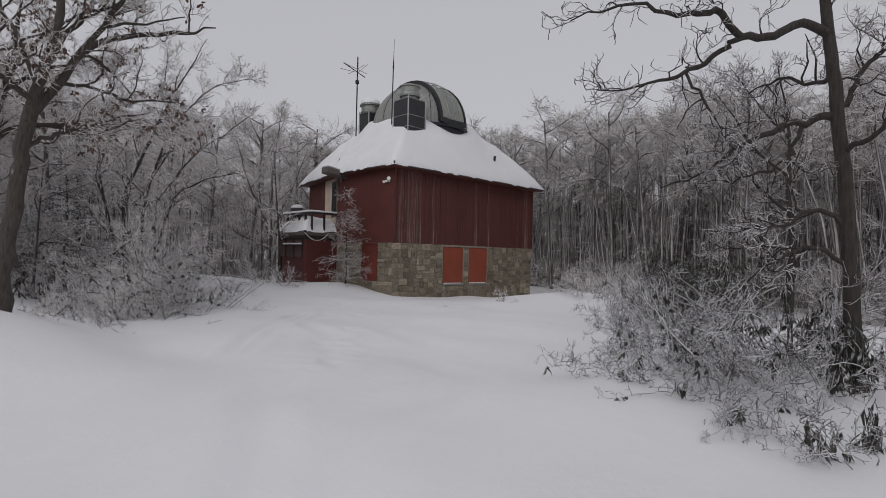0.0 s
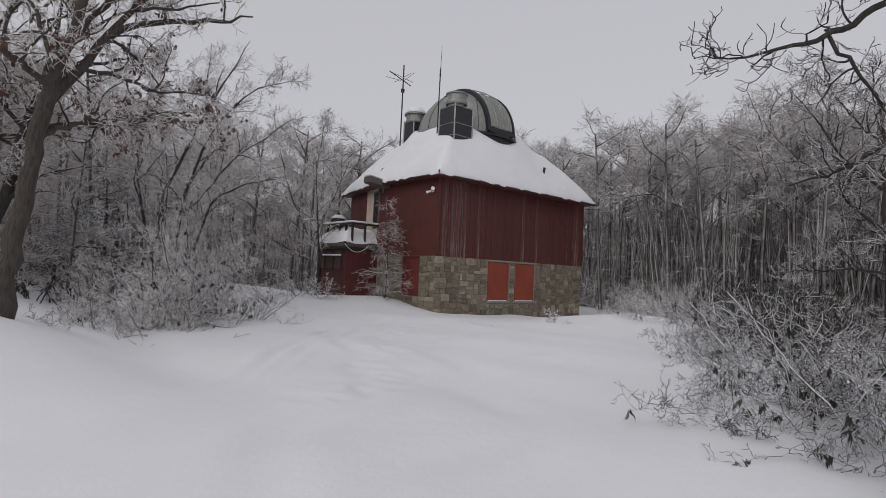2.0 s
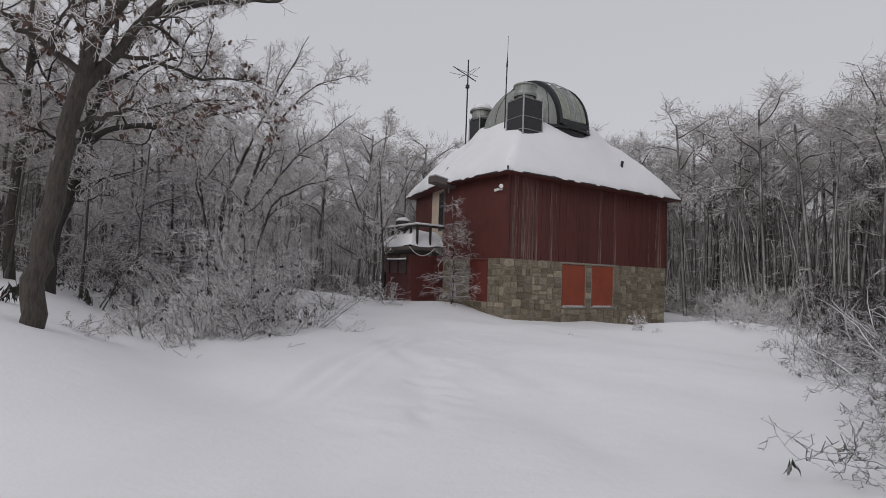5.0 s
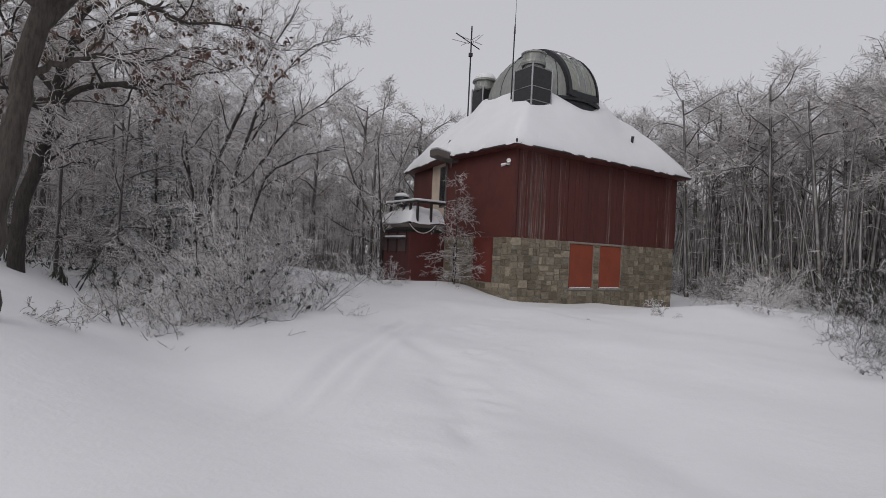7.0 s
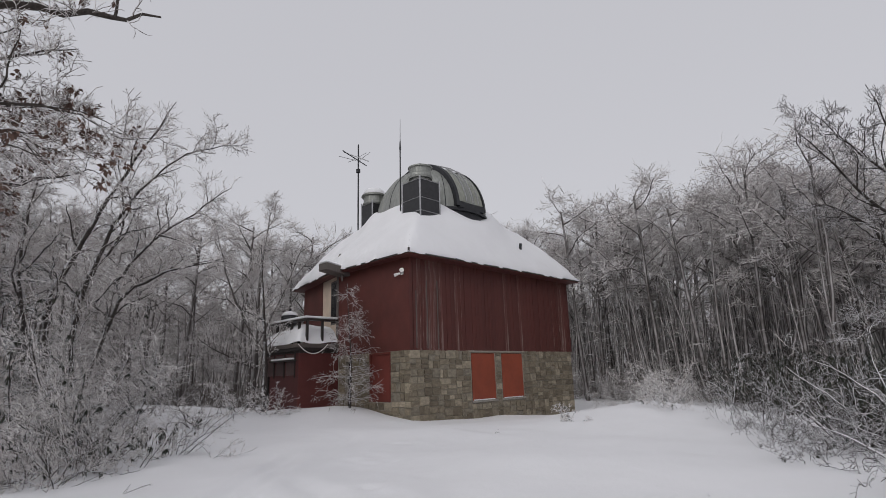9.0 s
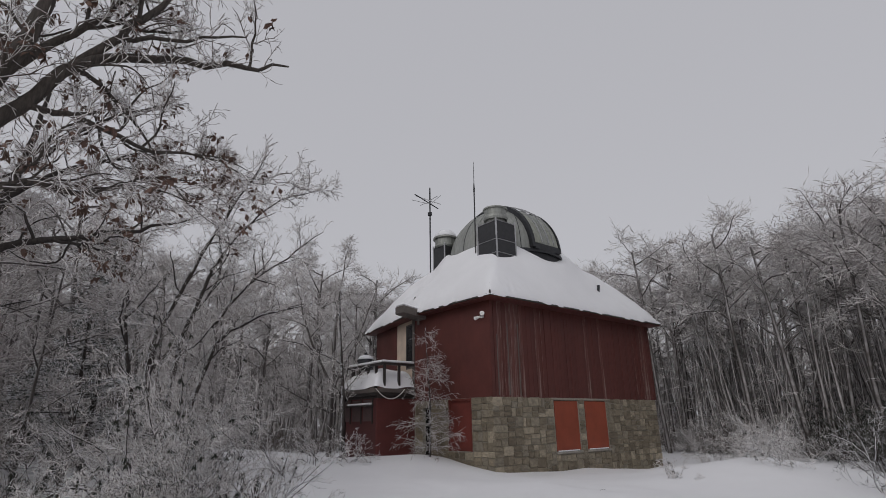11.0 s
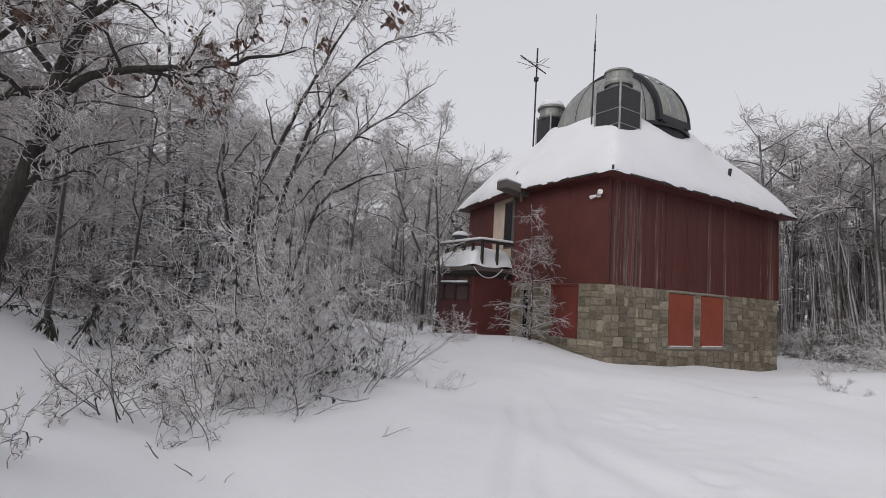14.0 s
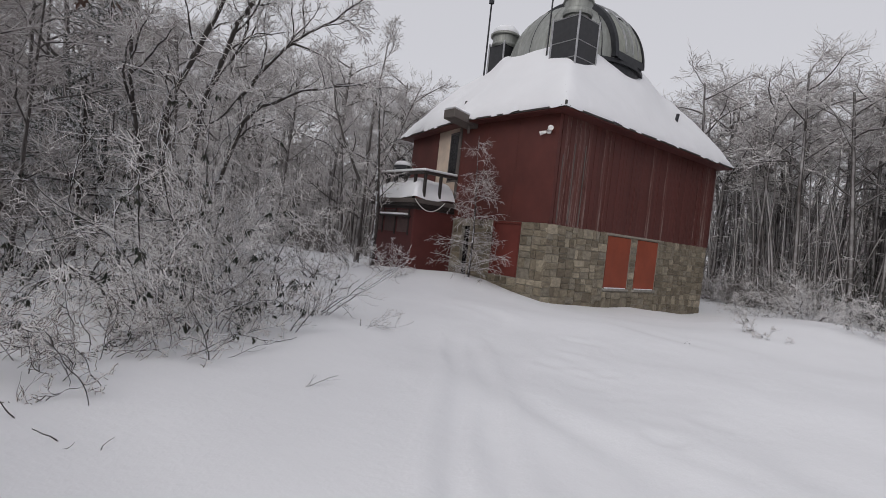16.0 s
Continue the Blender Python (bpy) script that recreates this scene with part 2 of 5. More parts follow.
def lathe(profile, sides, at):
    """A solid of revolution about the vertical through at; profile: (radius, height)."""
    bm = bmesh.new()
    rings = [[bm.verts.new((at[0] + r * math.cos(2 * math.pi * i / sides), at[1] + r * math.sin(2 * math.pi * i / sides), at[2] + z)) for i in range(sides)] for r, z in profile]
    for a, b in zip(rings, rings[1:]):
        for i in range(sides):
            bm.faces.new((a[i], a[(i + 1) % sides], b[(i + 1) % sides], b[i]))
    bm.faces.new(rings[-1])
    bm.faces.new(list(reversed(rings[0])))
    return bm


class Tubes:
    """Collects tapered tubes and leaves, and makes one mesh of them."""

    def __init__(self):
        self.v, self.quads, self.count = [], [], 0

    def add(self, pts, rad, sides):
        pts = np.asarray(pts, float)
        k = len(pts)
        d = np.gradient(pts, axis=0)
        d /= np.linalg.norm(d, axis=1)[:, None] + 1e-9
        ref = np.array([0.0, 0.0, 1.0]) if abs(d[:, 2]).mean() < 0.8 else np.array([1.0, 0.0, 0.0])
        u = np.cross(d, ref)
        u /= np.linalg.norm(u, axis=1)[:, None] + 1e-9
        w = np.cross(d, u)
        a = np.arange(sides) * 2 * np.pi / sides
        ring = pts[:, None] + np.asarray(rad)[:, None, None] * (u[:, None] * np.cos(a)[None, :, None] + w[:, None] * np.sin(a)[None, :, None])
        i, j = np.meshgrid(np.arange(k - 1), np.arange(sides), indexing="ij")
        jn = (j + 1) % sides
        q = np.stack([i * sides + j, i * sides + jn, (i + 1) * sides + jn, (i + 1) * sides + j], -1).reshape(-1, 4) + self.count
        self.v.append(ring.reshape(-1, 3))
        self.quads.append(q)
        self.count += k * sides

    def leaf(self, p, d, n, length, width):
        d = d / (np.linalg.norm(d) + 1e-9)
        s = np.cross(d, n)
        s /= np.linalg.norm(s) + 1e-9
        n = np.cross(s, d)
        mid = p + d * length * 0.5
        self.v.append(np.array([p, mid + s * width / 2 - n * width * 0.25, p + d * length, mid - s * width / 2 - n * width * 0.25]))
        self.quads.append(np.array([[0, 1, 2, 3]]) + self.count)
        self.count += 4

    def leaves(self, p, d, n, length, width):
        """Many slim four-cornered leaves or twigs at once."""
        d = d / (np.linalg.norm(d, axis=1)[:, None] + 1e-9)
        s = np.cross(d, n)
        s /= np.linalg.norm(s, axis=1)[:, None] + 1e-9
        n = np.cross(s, d)
        ln, w = np.asarray(length)[:, None], np.asarray(width)[:, None]
        mid = p + d * ln * 0.4
        v = np.stack([p, mid + s * w / 2 - n * w * 0.25, p + d * ln, mid - s * w / 2 - n * w * 0.25], 1)
        self.v.append(v.reshape(-1, 3))
        self.quads.append(np.arange(len(p) * 4).reshape(-1, 4) + self.count)
        self.count += len(p) * 4

    def mesh(self, name, material_):
        me = bpy.data.meshes.new(name)
        if self.v:
            v, q = np.concatenate(self.v), np.concatenate(self.quads)
            me.vertices.add(len(v))
            me.vertices.foreach_set("co", v.ravel())
            me.loops.add(q.size)
            me.loops.foreach_set("vertex_index", q.ravel())
            me.polygons.add(len(q))
            me.polygons.foreach_set("loop_start", np.arange(0, q.size, 4))
            me.update(calc_edges=True)
            me.validate()
        me.materials.append(material_)
        return me

    def thing(self, name, material_, parent=None, label=""):
        ob = new(name, self.mesh(name, material_))
        ob.parent = parent
        if label:
            tagged(ob, label)
        return ob


def smoothstep(a, b, x):
    t = np.clip((x - a) / (b - a), 0, 1)
    return t * t * (3 - 2 * t)


# ---- ground ----
def bell(x, y, cx, cy, sx, sy, turn=0.0):
    c, s = math.cos(turn), math.sin(turn)
    dx, dy = x - cx, y - cy
    u, v = c * dx + s * dy, -s * dx + c * dy
    return np.exp(-((u / sx) ** 2 + (v / sy) ** 2) / 2)


def ground_base(x, y):
    x, y = np.asarray(x, float), np.asarray(y, float)
    z = 0.74 - 0.36 * smoothstep(9, 20, x)
    z = z + 0.82 * (1 - smoothstep(0.1, 2.9, x)) * smoothstep(7.2, 10.2, y)
    z = z + 0.35 * smoothstep(15, 23, y) * smoothstep(0.8, 2.4, x) * (1 - smoothstep(9, 12, x))
    z = z + 0.3 * bell(x, y, 11.5, 18.6, 1.0, 1.3)
    z = z + 0.5 * bell(x, y, 16.6, 11.9, 3.2, 1.5, 0.3)
    z = z + 0.22 * bell(x, y, 9.2, 4.0, 2.4, 1.4, 0.3)
    z = z + 2.5 * smoothstep(40, 75, np.hypot(x - 14, y - 14))
    return z


def swell(x, y):
    return 0.05 * np.sin(0.9 * x + 0.4 * y) * np.sin(0.7 * y - 0.3 * x + 1.0) + 0.025 * np.sin(2.1 * x - 1.2 * y + 0.5) * np.sin(1.7 * y + 0.8 * x)


def ground_z(x, y):
    return ground_base(x, y) + swell(x, y)


def build_ground():
    def axis(lo, hi, fine, c):
        a = np.arange(lo, hi, fine)
        out, step, x = [], fine, hi
        while x < 700:
            out.append(x)
            step *= 1.18
            x += step
        low, step, x = [], fine, lo - fine
        while x > -700:
            low.append(x)
            step *= 1.18
            x -= step
        return np.array(low[::-1] + list(a) + out)

    xs, ys = axis(-2.0, 20.0, 0.07, 0), axis(2.0, 18.0, 0.07, 0)
    X, Y = np.meshgrid(xs, ys, indexing="ij")
    Zg = ground_z(X, Y)
    # an old pair of ski and foot tracks towards the house, half filled
    for x0, y0, x1, y1, wob, depth, width in ((3.0, 8.6, 7.0, 13.6, 0.05, 0.06, 0.085), (3.25, 8.6, 7.1, 13.4, 0.04, 0.055, 0.085), (1.2, 4.0, 9.0, 15.6, 0.25, 0.03, 0.16), (0.6, 3.0, 11.5, 13.6, 0.4, 0.024, 0.25)):
        L = math.hypot(x1 - x0, y1 - y0)
        ux, uy = (x1 - x0) / L, (y1 - y0) / L
        t = (X - x0) * ux + (Y - y0) * uy
        off = -(X - x0) * uy + (Y - y0) * ux - wob * np.sin(t * 0.9) - 0.5 * wob * np.sin(t * 2.3 + x0)
        on = smoothstep(-0.5, 0.8, t) * (1 - smoothstep(L - 1.5, L, t))
        Zg -= on * depth * np.exp(-((off / width) ** 2)) * (0.8 + 0.2 * np.sin(t * 4.1 + x0 * 7))
        Zg += on * depth * 0.35 * np.exp(-(((np.abs(off) - width * 2) / width) ** 2))
    rng = np.random.default_rng(5)
    for _ in range(240):
        cx, cy, r = rng.uniform(-3, 20), rng.uniform(1, 17), rng.uniform(0.15, 0.6)
        h = rng.uniform(-0.02, 0.02)
        i0, i1 = np.searchsorted(xs, [cx - 3 * r, cx + 3 * r])
        j0, j1 = np.searchsorted(ys, [cy - 3 * r, cy + 3 * r])
        Zg[i0:i1, j0:j1] += h * np.exp(-(((X[i0:i1, j0:j1] - cx) ** 2 + (Y[i0:i1, j0:j1] - cy) ** 2) / r**2))
    # half-filled footprints beside the track
    for k in range(46):
        s = rng.uniform(-2.5, 4.5)
        cx, cy = 5.0 + 0.66 * s + 0.75 * (0.35 + rng.normal(0, 0.35)), 9.6 + 0.75 * s - 0.66 * (0.35 + rng.normal(0, 0.35))
        r = rng.uniform(0.09, 0.16)
        i0, i1 = np.searchsorted(xs, [cx - 3 * r, cx + 3 * r])
        j0, j1 = np.searchsorted(ys, [cy - 3 * r, cy + 3 * r])
        q2 = ((X[i0:i1, j0:j1] - cx) ** 2 + (Y[i0:i1, j0:j1] - cy) ** 2) / r**2
        Zg[i0:i1, j0:j1] += rng.uniform(0.3, 0.8) * (-0.024 * np.exp(-q2) + 0.008 * np.exp(-((np.sqrt(q2) - 1.6) ** 2) * 3))
    nx, ny = len(xs), len(ys)
    i, j = np.meshgrid(np.arange(nx - 1), np.arange(ny - 1), indexing="ij")
    q = np.stack([i * ny + j, (i + 1) * ny + j, (i + 1) * ny + j + 1, i * ny + j + 1], -1).reshape(-1, 4)
    b = Tubes()
    b.v, b.quads = [np.stack([X, Y, Zg], -1).reshape(-1, 3)], [q]
    me = b.mesh("ground", SNOW)
    me.polygons.foreach_set("use_smooth", np.ones(len(q), bool))
    return tagged(new("ground", me), "deep white trampled snow over a clearing", "snow", kind="structure")


build_ground()

# ---- the house ----
XL, XR, YF, YB = 11.86, 19.62, 16.2, 22.9
Z_LOW, Z_STONE, Z_TOP = -0.5, 2.52, 5.03
house = group_thing("observatory_house", "red board house on a rubble stone base under snowy roof", "house")

SHUT = ((14.24, 15.31, 1.06, 2.43), (15.64, 16.70, 1.06, 2.43))
DOOR = (17.02, 17.97, 1.15, 2.49)
SLOT = (18.85, 19.15, 0.9, 2.3)


Y_BEND = 19.5


def bent(bm):
    """Beyond the balcony door the west side turns inwards."""
    for v in bm.verts:
        if v.co.y > Y_BEND and v.co.x < 16:
            v.co.x += 0.22 * (v.co.y - Y_BEND) * min(1.0, (16 - v.co.x) / 4.0)
    return bm


def wall_with_holes(u0, u1, z0, z1, holes, place):
    """Boxes of wall round its openings; place(bm, u0, z0, u1, z1) lays one."""
    bm = bmesh.new()
    cuts = sorted({u0, u1, *[h[0] for h in holes], *[h[1] for h in holes]})
    for a, b in zip(cuts, cuts[1:]):
        z = z0
        for h in [h for h in holes if h[0] < (a + b) / 2 < h[1]]:
            if h[2] > z:
                place(bm, a, z, b, h[2])
            z = h[3]
        if z < z1 - 0.001:
            place(bm, a, z, b, z1)
    return bm


stone_front = part("stone_wall", wall_with_holes(XL, XR, Z_LOW, Z_STONE, SHUT, lambda bm, a, z, b, w: box(bm, a, YF, z, b, YF + 0.35, w)), MORTAR, house, "mortared rubble stone wall in mixed grey and tan")
stone_left = part("stone_wall", wall_with_holes(YF + 0.35, Y_BEND, Z_LOW, Z_STONE, (DOOR, SLOT), lambda bm, a, z, b, w: box(bm, XL, a, z, XL + 0.35, b, w)), MORTAR, house, "mortared rubble stone wall beside a red door")
part("stone_wall", bent(boxed(XL, Y_BEND, Z_LOW, XL + 0.35, YB, Z_STONE)), MORTAR, house)
part("stone_wall", boxed(XR - 0.35, YF + 0.35, Z_LOW, XR, YB, Z_STONE), MORTAR, house)
part("stone_wall", boxed(XL + 1.1, YB - 0.35, Z_LOW, XR - 0.35, YB, Z_STONE), MORTAR, house)
part("upper_floor", bent(boxed(XL + 0.06, YF + 0.05, Z_STONE, XR - 0.05, Y_BEND, Z_STONE + 0.12)), GREY_WOOD, house)

# upper walls: sheathing, with boards and sheets on it
front_wall = part("front_wall", boxed(XL + 0.03, YF + 0.03, Z_STONE + 0.12, XR - 0.03, YF + 0.15, Z_TOP), DARK_WOOD, house)
left_wall = part("left_wall", boxed(XL + 0.03, YF + 0.15, Z_STONE + 0.12, XL + 0.15, Y_BEND, Z_TOP), DARK_WOOD, house)
part("left_wall", bent(boxed(XL + 0.03, Y_BEND, Z_STONE + 0.12, XL + 0.15, YB - 0.15, Z_TOP)), DARK_WOOD, house)
part("right_wall", boxed(XR - 0.15, YF + 0.15, Z_STONE + 0.12, XR, YB - 0.15, Z_TOP), RED_BOARD, house)
part("back_wall", boxed(XL + 0.8, YB - 0.15, Z_STONE + 0.12, XR, YB, Z_TOP), RED_BOARD, house)

rng = np.random.default_rng(11)
board_mesh = {}


def board(w, mat):
    if (w, mat) not in board_mesh:
        bm = boxed(-w / 2, -0.014, 0, w / 2, 0.014, 1.0)
        es = [e for e in bm.edges if abs(e.verts[0].co.z - e.verts[1].co.z) > 0.5 and e.verts[0].co.y < 0]
        bmesh.ops.bevel(bm, geom=es, offset=0.006, segments=1, affect="EDGES")
        me = bpy.data.meshes.new("board")
        bm.to_mesh(me)
        bm.free()
        me.materials.append(mat)
        board_mesh[(w, mat)] = me
    return board_mesh[(w, mat)]


WIDTHS = (0.135, 0.15, 0.165)
x = XL - 0.01
while x < XR:
    w = WIDTHS[rng.integers(3)]
    s = x - XL
    worn = (0.12 < s < 1.25 and rng.random() < 0.75) or (6.6 < s < 7.5 and rng.random() < 0.4) or rng.random() < 0.06
    ob = new("board", board(w, WORN_BOARD if worn else RED_BOARD))
    ob.parent = front_wall
    low = Z_STONE - 0.03 + rng.uniform(-0.02, 0.015)
    ob.matrix_basis = pose(x + w / 2, YF + 0.012 - rng.uniform(0, 0.012), low) @ Matrix.Diagonal((1, 1, Z_TOP - low, 1))
    x += w + rng.uniform(0.004, 0.012)
for k in range(8):
    x = XL + 0.22 + 0.135 * k + rng.uniform(-0.02, 0.02)
    part("batten", boxed(x, YF - 0.022, Z_STONE + 0.02, x + 0.03, YF - 0.004, Z_TOP - 0.55 - 0.5 * rng.random(), bevel=0.004), WORN_BOARD if k % 3 else GREY_WOOD, front_wall, "weathered grey batten")
for k, s in enumerate((2.0, 3.3, 6.75, 6.95, 7.15)):
    part("batten", boxed(XL + s, YF - 0.026, Z_STONE + 0.02, XL + s + 0.03, YF - 0.004, Z_TOP - (0.1, 1.2, 0.7)[k % 3], bevel=0.004), RED_BOARD if k % 2 else WORN_BOARD, front_wall)

for a, b in ((YF - 0.02, 17.41), (17.416, 18.5), (18.506, 19.4), (19.406, 19.56)):
    part("plywood_sheet", boxed(XL - 0.012, a, Z_STONE - 0.02, XL + 0.028, b, Z_TOP, bevel=0.003), RED_PLY, left_wall, "plain red painted plywood sheet")
part("corner_trim", boxed(XL - 0.03, YF - 0.035, Z_STONE - 0.03, XL + 0.06, YF - 0.028, Z_TOP), RED_BOARD, left_wall)
part("edge_post", boxed(XL - 0.05, 19.54, Z_STONE + 0.5, XL + 0.03, 19.63, Z_TOP, bevel=0.01), GREY_WOOD, left_wall, "weathered light wooden corner post")
part("tan_panel", bent(boxed(XL + 0.004, 19.63, 3.0, XL + 0.028, 21.0, Z_TOP)), TAN, left_wall, "tan unpainted panel beside the balcony door")
balcony_window = part("balcony_window", bent(boxed(XL - 0.006, 19.75, 3.55, XL + 0.008, 20.2, 4.85)), GLASS_DARK, left_wall, "narrow dark window pane")
wf = bmesh.new()
for a in ((19.71, 3.5, 19.75, 4.9), (20.2, 3.5, 20.24, 4.9), (19.75, 4.85, 20.2, 4.9), (19.75, 3.5, 20.2, 3.55)):
    box(wf, XL - 0.012, a[0], a[1], XL + 0.012, a[2], a[3])
part("frame", bent(wf), GREY_WOOD, balcony_window)
part("red_panel", bent(boxed(XL - 0.01, 21.01, 2.55, XL + 0.028, YB, Z_TOP, bevel=0.003)), RED_PLY, left_wall, "dark red painted panel")
part("red_panel", bent(boxed(XL - 0.005, 19.63, 2.55, XL + 0.028, 21.0, 2.99)), RED_PLY, left_wall)

# shutters, door, slot window
for a in SHUT:
    sh = part("window_shutter", boxed(a[0] + 0.012, YF - 0.012, a[2] + 0.012, a[1] - 0.012, YF + 0.03, a[3] - 0.012, bevel=0.006), SHUTTER_RED, house, "orange-red painted board closing a window")
    fr = bmesh.new()
    box(fr, a[0], YF + 0.03, a[2], a[1], YF + 0.09, a[3])
    part("backing", fr, DARK_WOOD, sh)
    part("sill", boxed(a[0] - 0.03, YF - 0.05, a[2] - 0.055, a[1] + 0.05, YF + 0.02, a[2] + 0.006, bevel=0.01), CONCRETE, sh, "stone sill with a line of snow")
    part("sill_snow", boxed(a[0] + 0.02, YF - 0.055, a[2] + 0.008, a[1] - 0.1, YF - 0.014, a[2] + 0.035, bevel=0.012), ROOF_SNOW, sh)
part("lintel", boxed(14.12, YF - 0.032, 2.445, 16.83, YF + 0.02, 2.5, bevel=0.008), MORTAR, house, "narrow stone lintel")
door = part("door", boxed(XL + 0.03, DOOR[0], DOOR[2], XL + 0.08, DOOR[1], DOOR[3]), RED_DOOR, house, "dark red painted wooden door above a stone base")
part("frame", wall_with_holes(DOOR[0] - 0.0, DOOR[1] + 0.0, DOOR[2], DOOR[3], ((DOOR[0] + 0.05, DOOR[1] - 0.05, DOOR[2], DOOR[3] - 0.05),), lambda bm, a, z, b, w: box(bm, XL - 0.01, a, z, XL + 0.03, b, w)), RED_DOOR, door)
part("slot_window", boxed(XL + 0.1, SLOT[0], SLOT[2], XL + 0.13, SLOT[1], SLOT[3]), GLASS_DARK, house, "narrow black window")
part("slot_frame", boxed(XL + 0.02, SLOT[0] - 0.03, SLOT[2] - 0.02, XL + 0.09, SLOT[0], SLOT[3]), GREY_WOOD, house)


# rubble stones
def stone_meshes():
    out = []
    r = random.Random(4)
    for _ in range(10):
        bm = bmesh.new()
        bmesh.ops.create_cube(bm, size=1.0)
        bmesh.ops.bevel(bm, geom=[e for e in bm.edges if min(e.verts[0].co.y, e.verts[1].co.y) < 0], offset=0.09, segments=1, affect="EDGES")
        for v in bm.verts:
            v.co.x += r.uniform(-0.04, 0.04)
            v.co.z += r.uniform(-0.04, 0.04)
            if v.co.y < 0:
                v.co.y += r.uniform(-0.1, 0.12)
        me = bpy.data.meshes.new("stone")
        bm.to_mesh(me)
        bm.free()
        me.materials.append(STONE)
        out.append(me)
    return out


STONES = stone_meshes()


def lay_stones(rects, parent, place, seed):
    """Splits each rectangle of wall at random into stones, with no even courses."""
    r = random.Random(seed)
    work = list(rects)
    while work:
        u0, u1, z0, z1 = work.pop()
        w, h = u1 - u0, z1 - z0
        small = w < 0.42 and h < 0.27
        if not small or (r.random() < 0.3 and w > 0.24 and h > 0.2):
            f = r.uniform(0.36, 0.64)
            if w > h * r.uniform(1.0, 1.7):
                c = u0 + w * f
                work += [(u0, c, z0, z1), (c, u1, z0, z1)]
            else:
                c = z0 + h * f
                work += [(u0, u1, z0, c), (u0, u1, c, z1)]
            continue
        ob = new("stone", STONES[r.randrange(10)])
        ob.parent = parent
        g = r.uniform(0.01, 0.024)
        ob.matrix_basis = place((u0 + u1) / 2, (z0 + z1) / 2, r.uniform(-3, 3)) @ Matrix.Diagonal((max(0.04, w - g), r.uniform(0.045, 0.075), max(0.04, h - g), 1))


ZS = Z_STONE - 0.02
lay_stones(((XL - 0.03, 14.2, 0.1, ZS), (14.2, 15.35, 0.1, 0.98), (15.35, 15.6, 0.1, ZS), (15.6, 16.74, 0.1, 0.98), (16.74, XR, 0.0, ZS), (14.2, 15.35, 2.44, ZS), (15.6, 16.74, 2.44, ZS)), stone_front, lambda u, z, a: pose(u, YF + 0.005, z, 0, a, 0), 3)
lay_stones(((YF - 0.02, DOOR[0] - 0.02, 0.3, ZS), (DOOR[0] - 0.02, DOOR[1] + 0.02, 0.3, DOOR[2] - 0.02), (DOOR[1] + 0.02, SLOT[0] - 0.03, 0.5, ZS), (SLOT[1] + 0.02, Y_BEND, 0.6, ZS)), stone_left, lambda u, z, a: pose(XL + 0.005, u, z, 0, a, 0) @ pose(0, 0, 0, 0, 0, -90), 8)

# roof
EX0, EX1, EY0, EY1, EZ = 11.5, 19.95, 15.78, 23.3, 5.07


def roof_rise(d):
    return np.interp(d, (0.0, 0.8, 1.3, 1.9, 2.6, 3.6), (0.0, 1.0, 1.6, 2.08, 2.5, 3.05))


def inset(x, y):
    a, b = 0.82 * np.minimum(x - EX0, EX1 - x), np.minimum(y - EY0, EY1 - y)
    k = 9.0
    return -np.log(np.exp(-k * a) + np.exp(-k * b)) / k


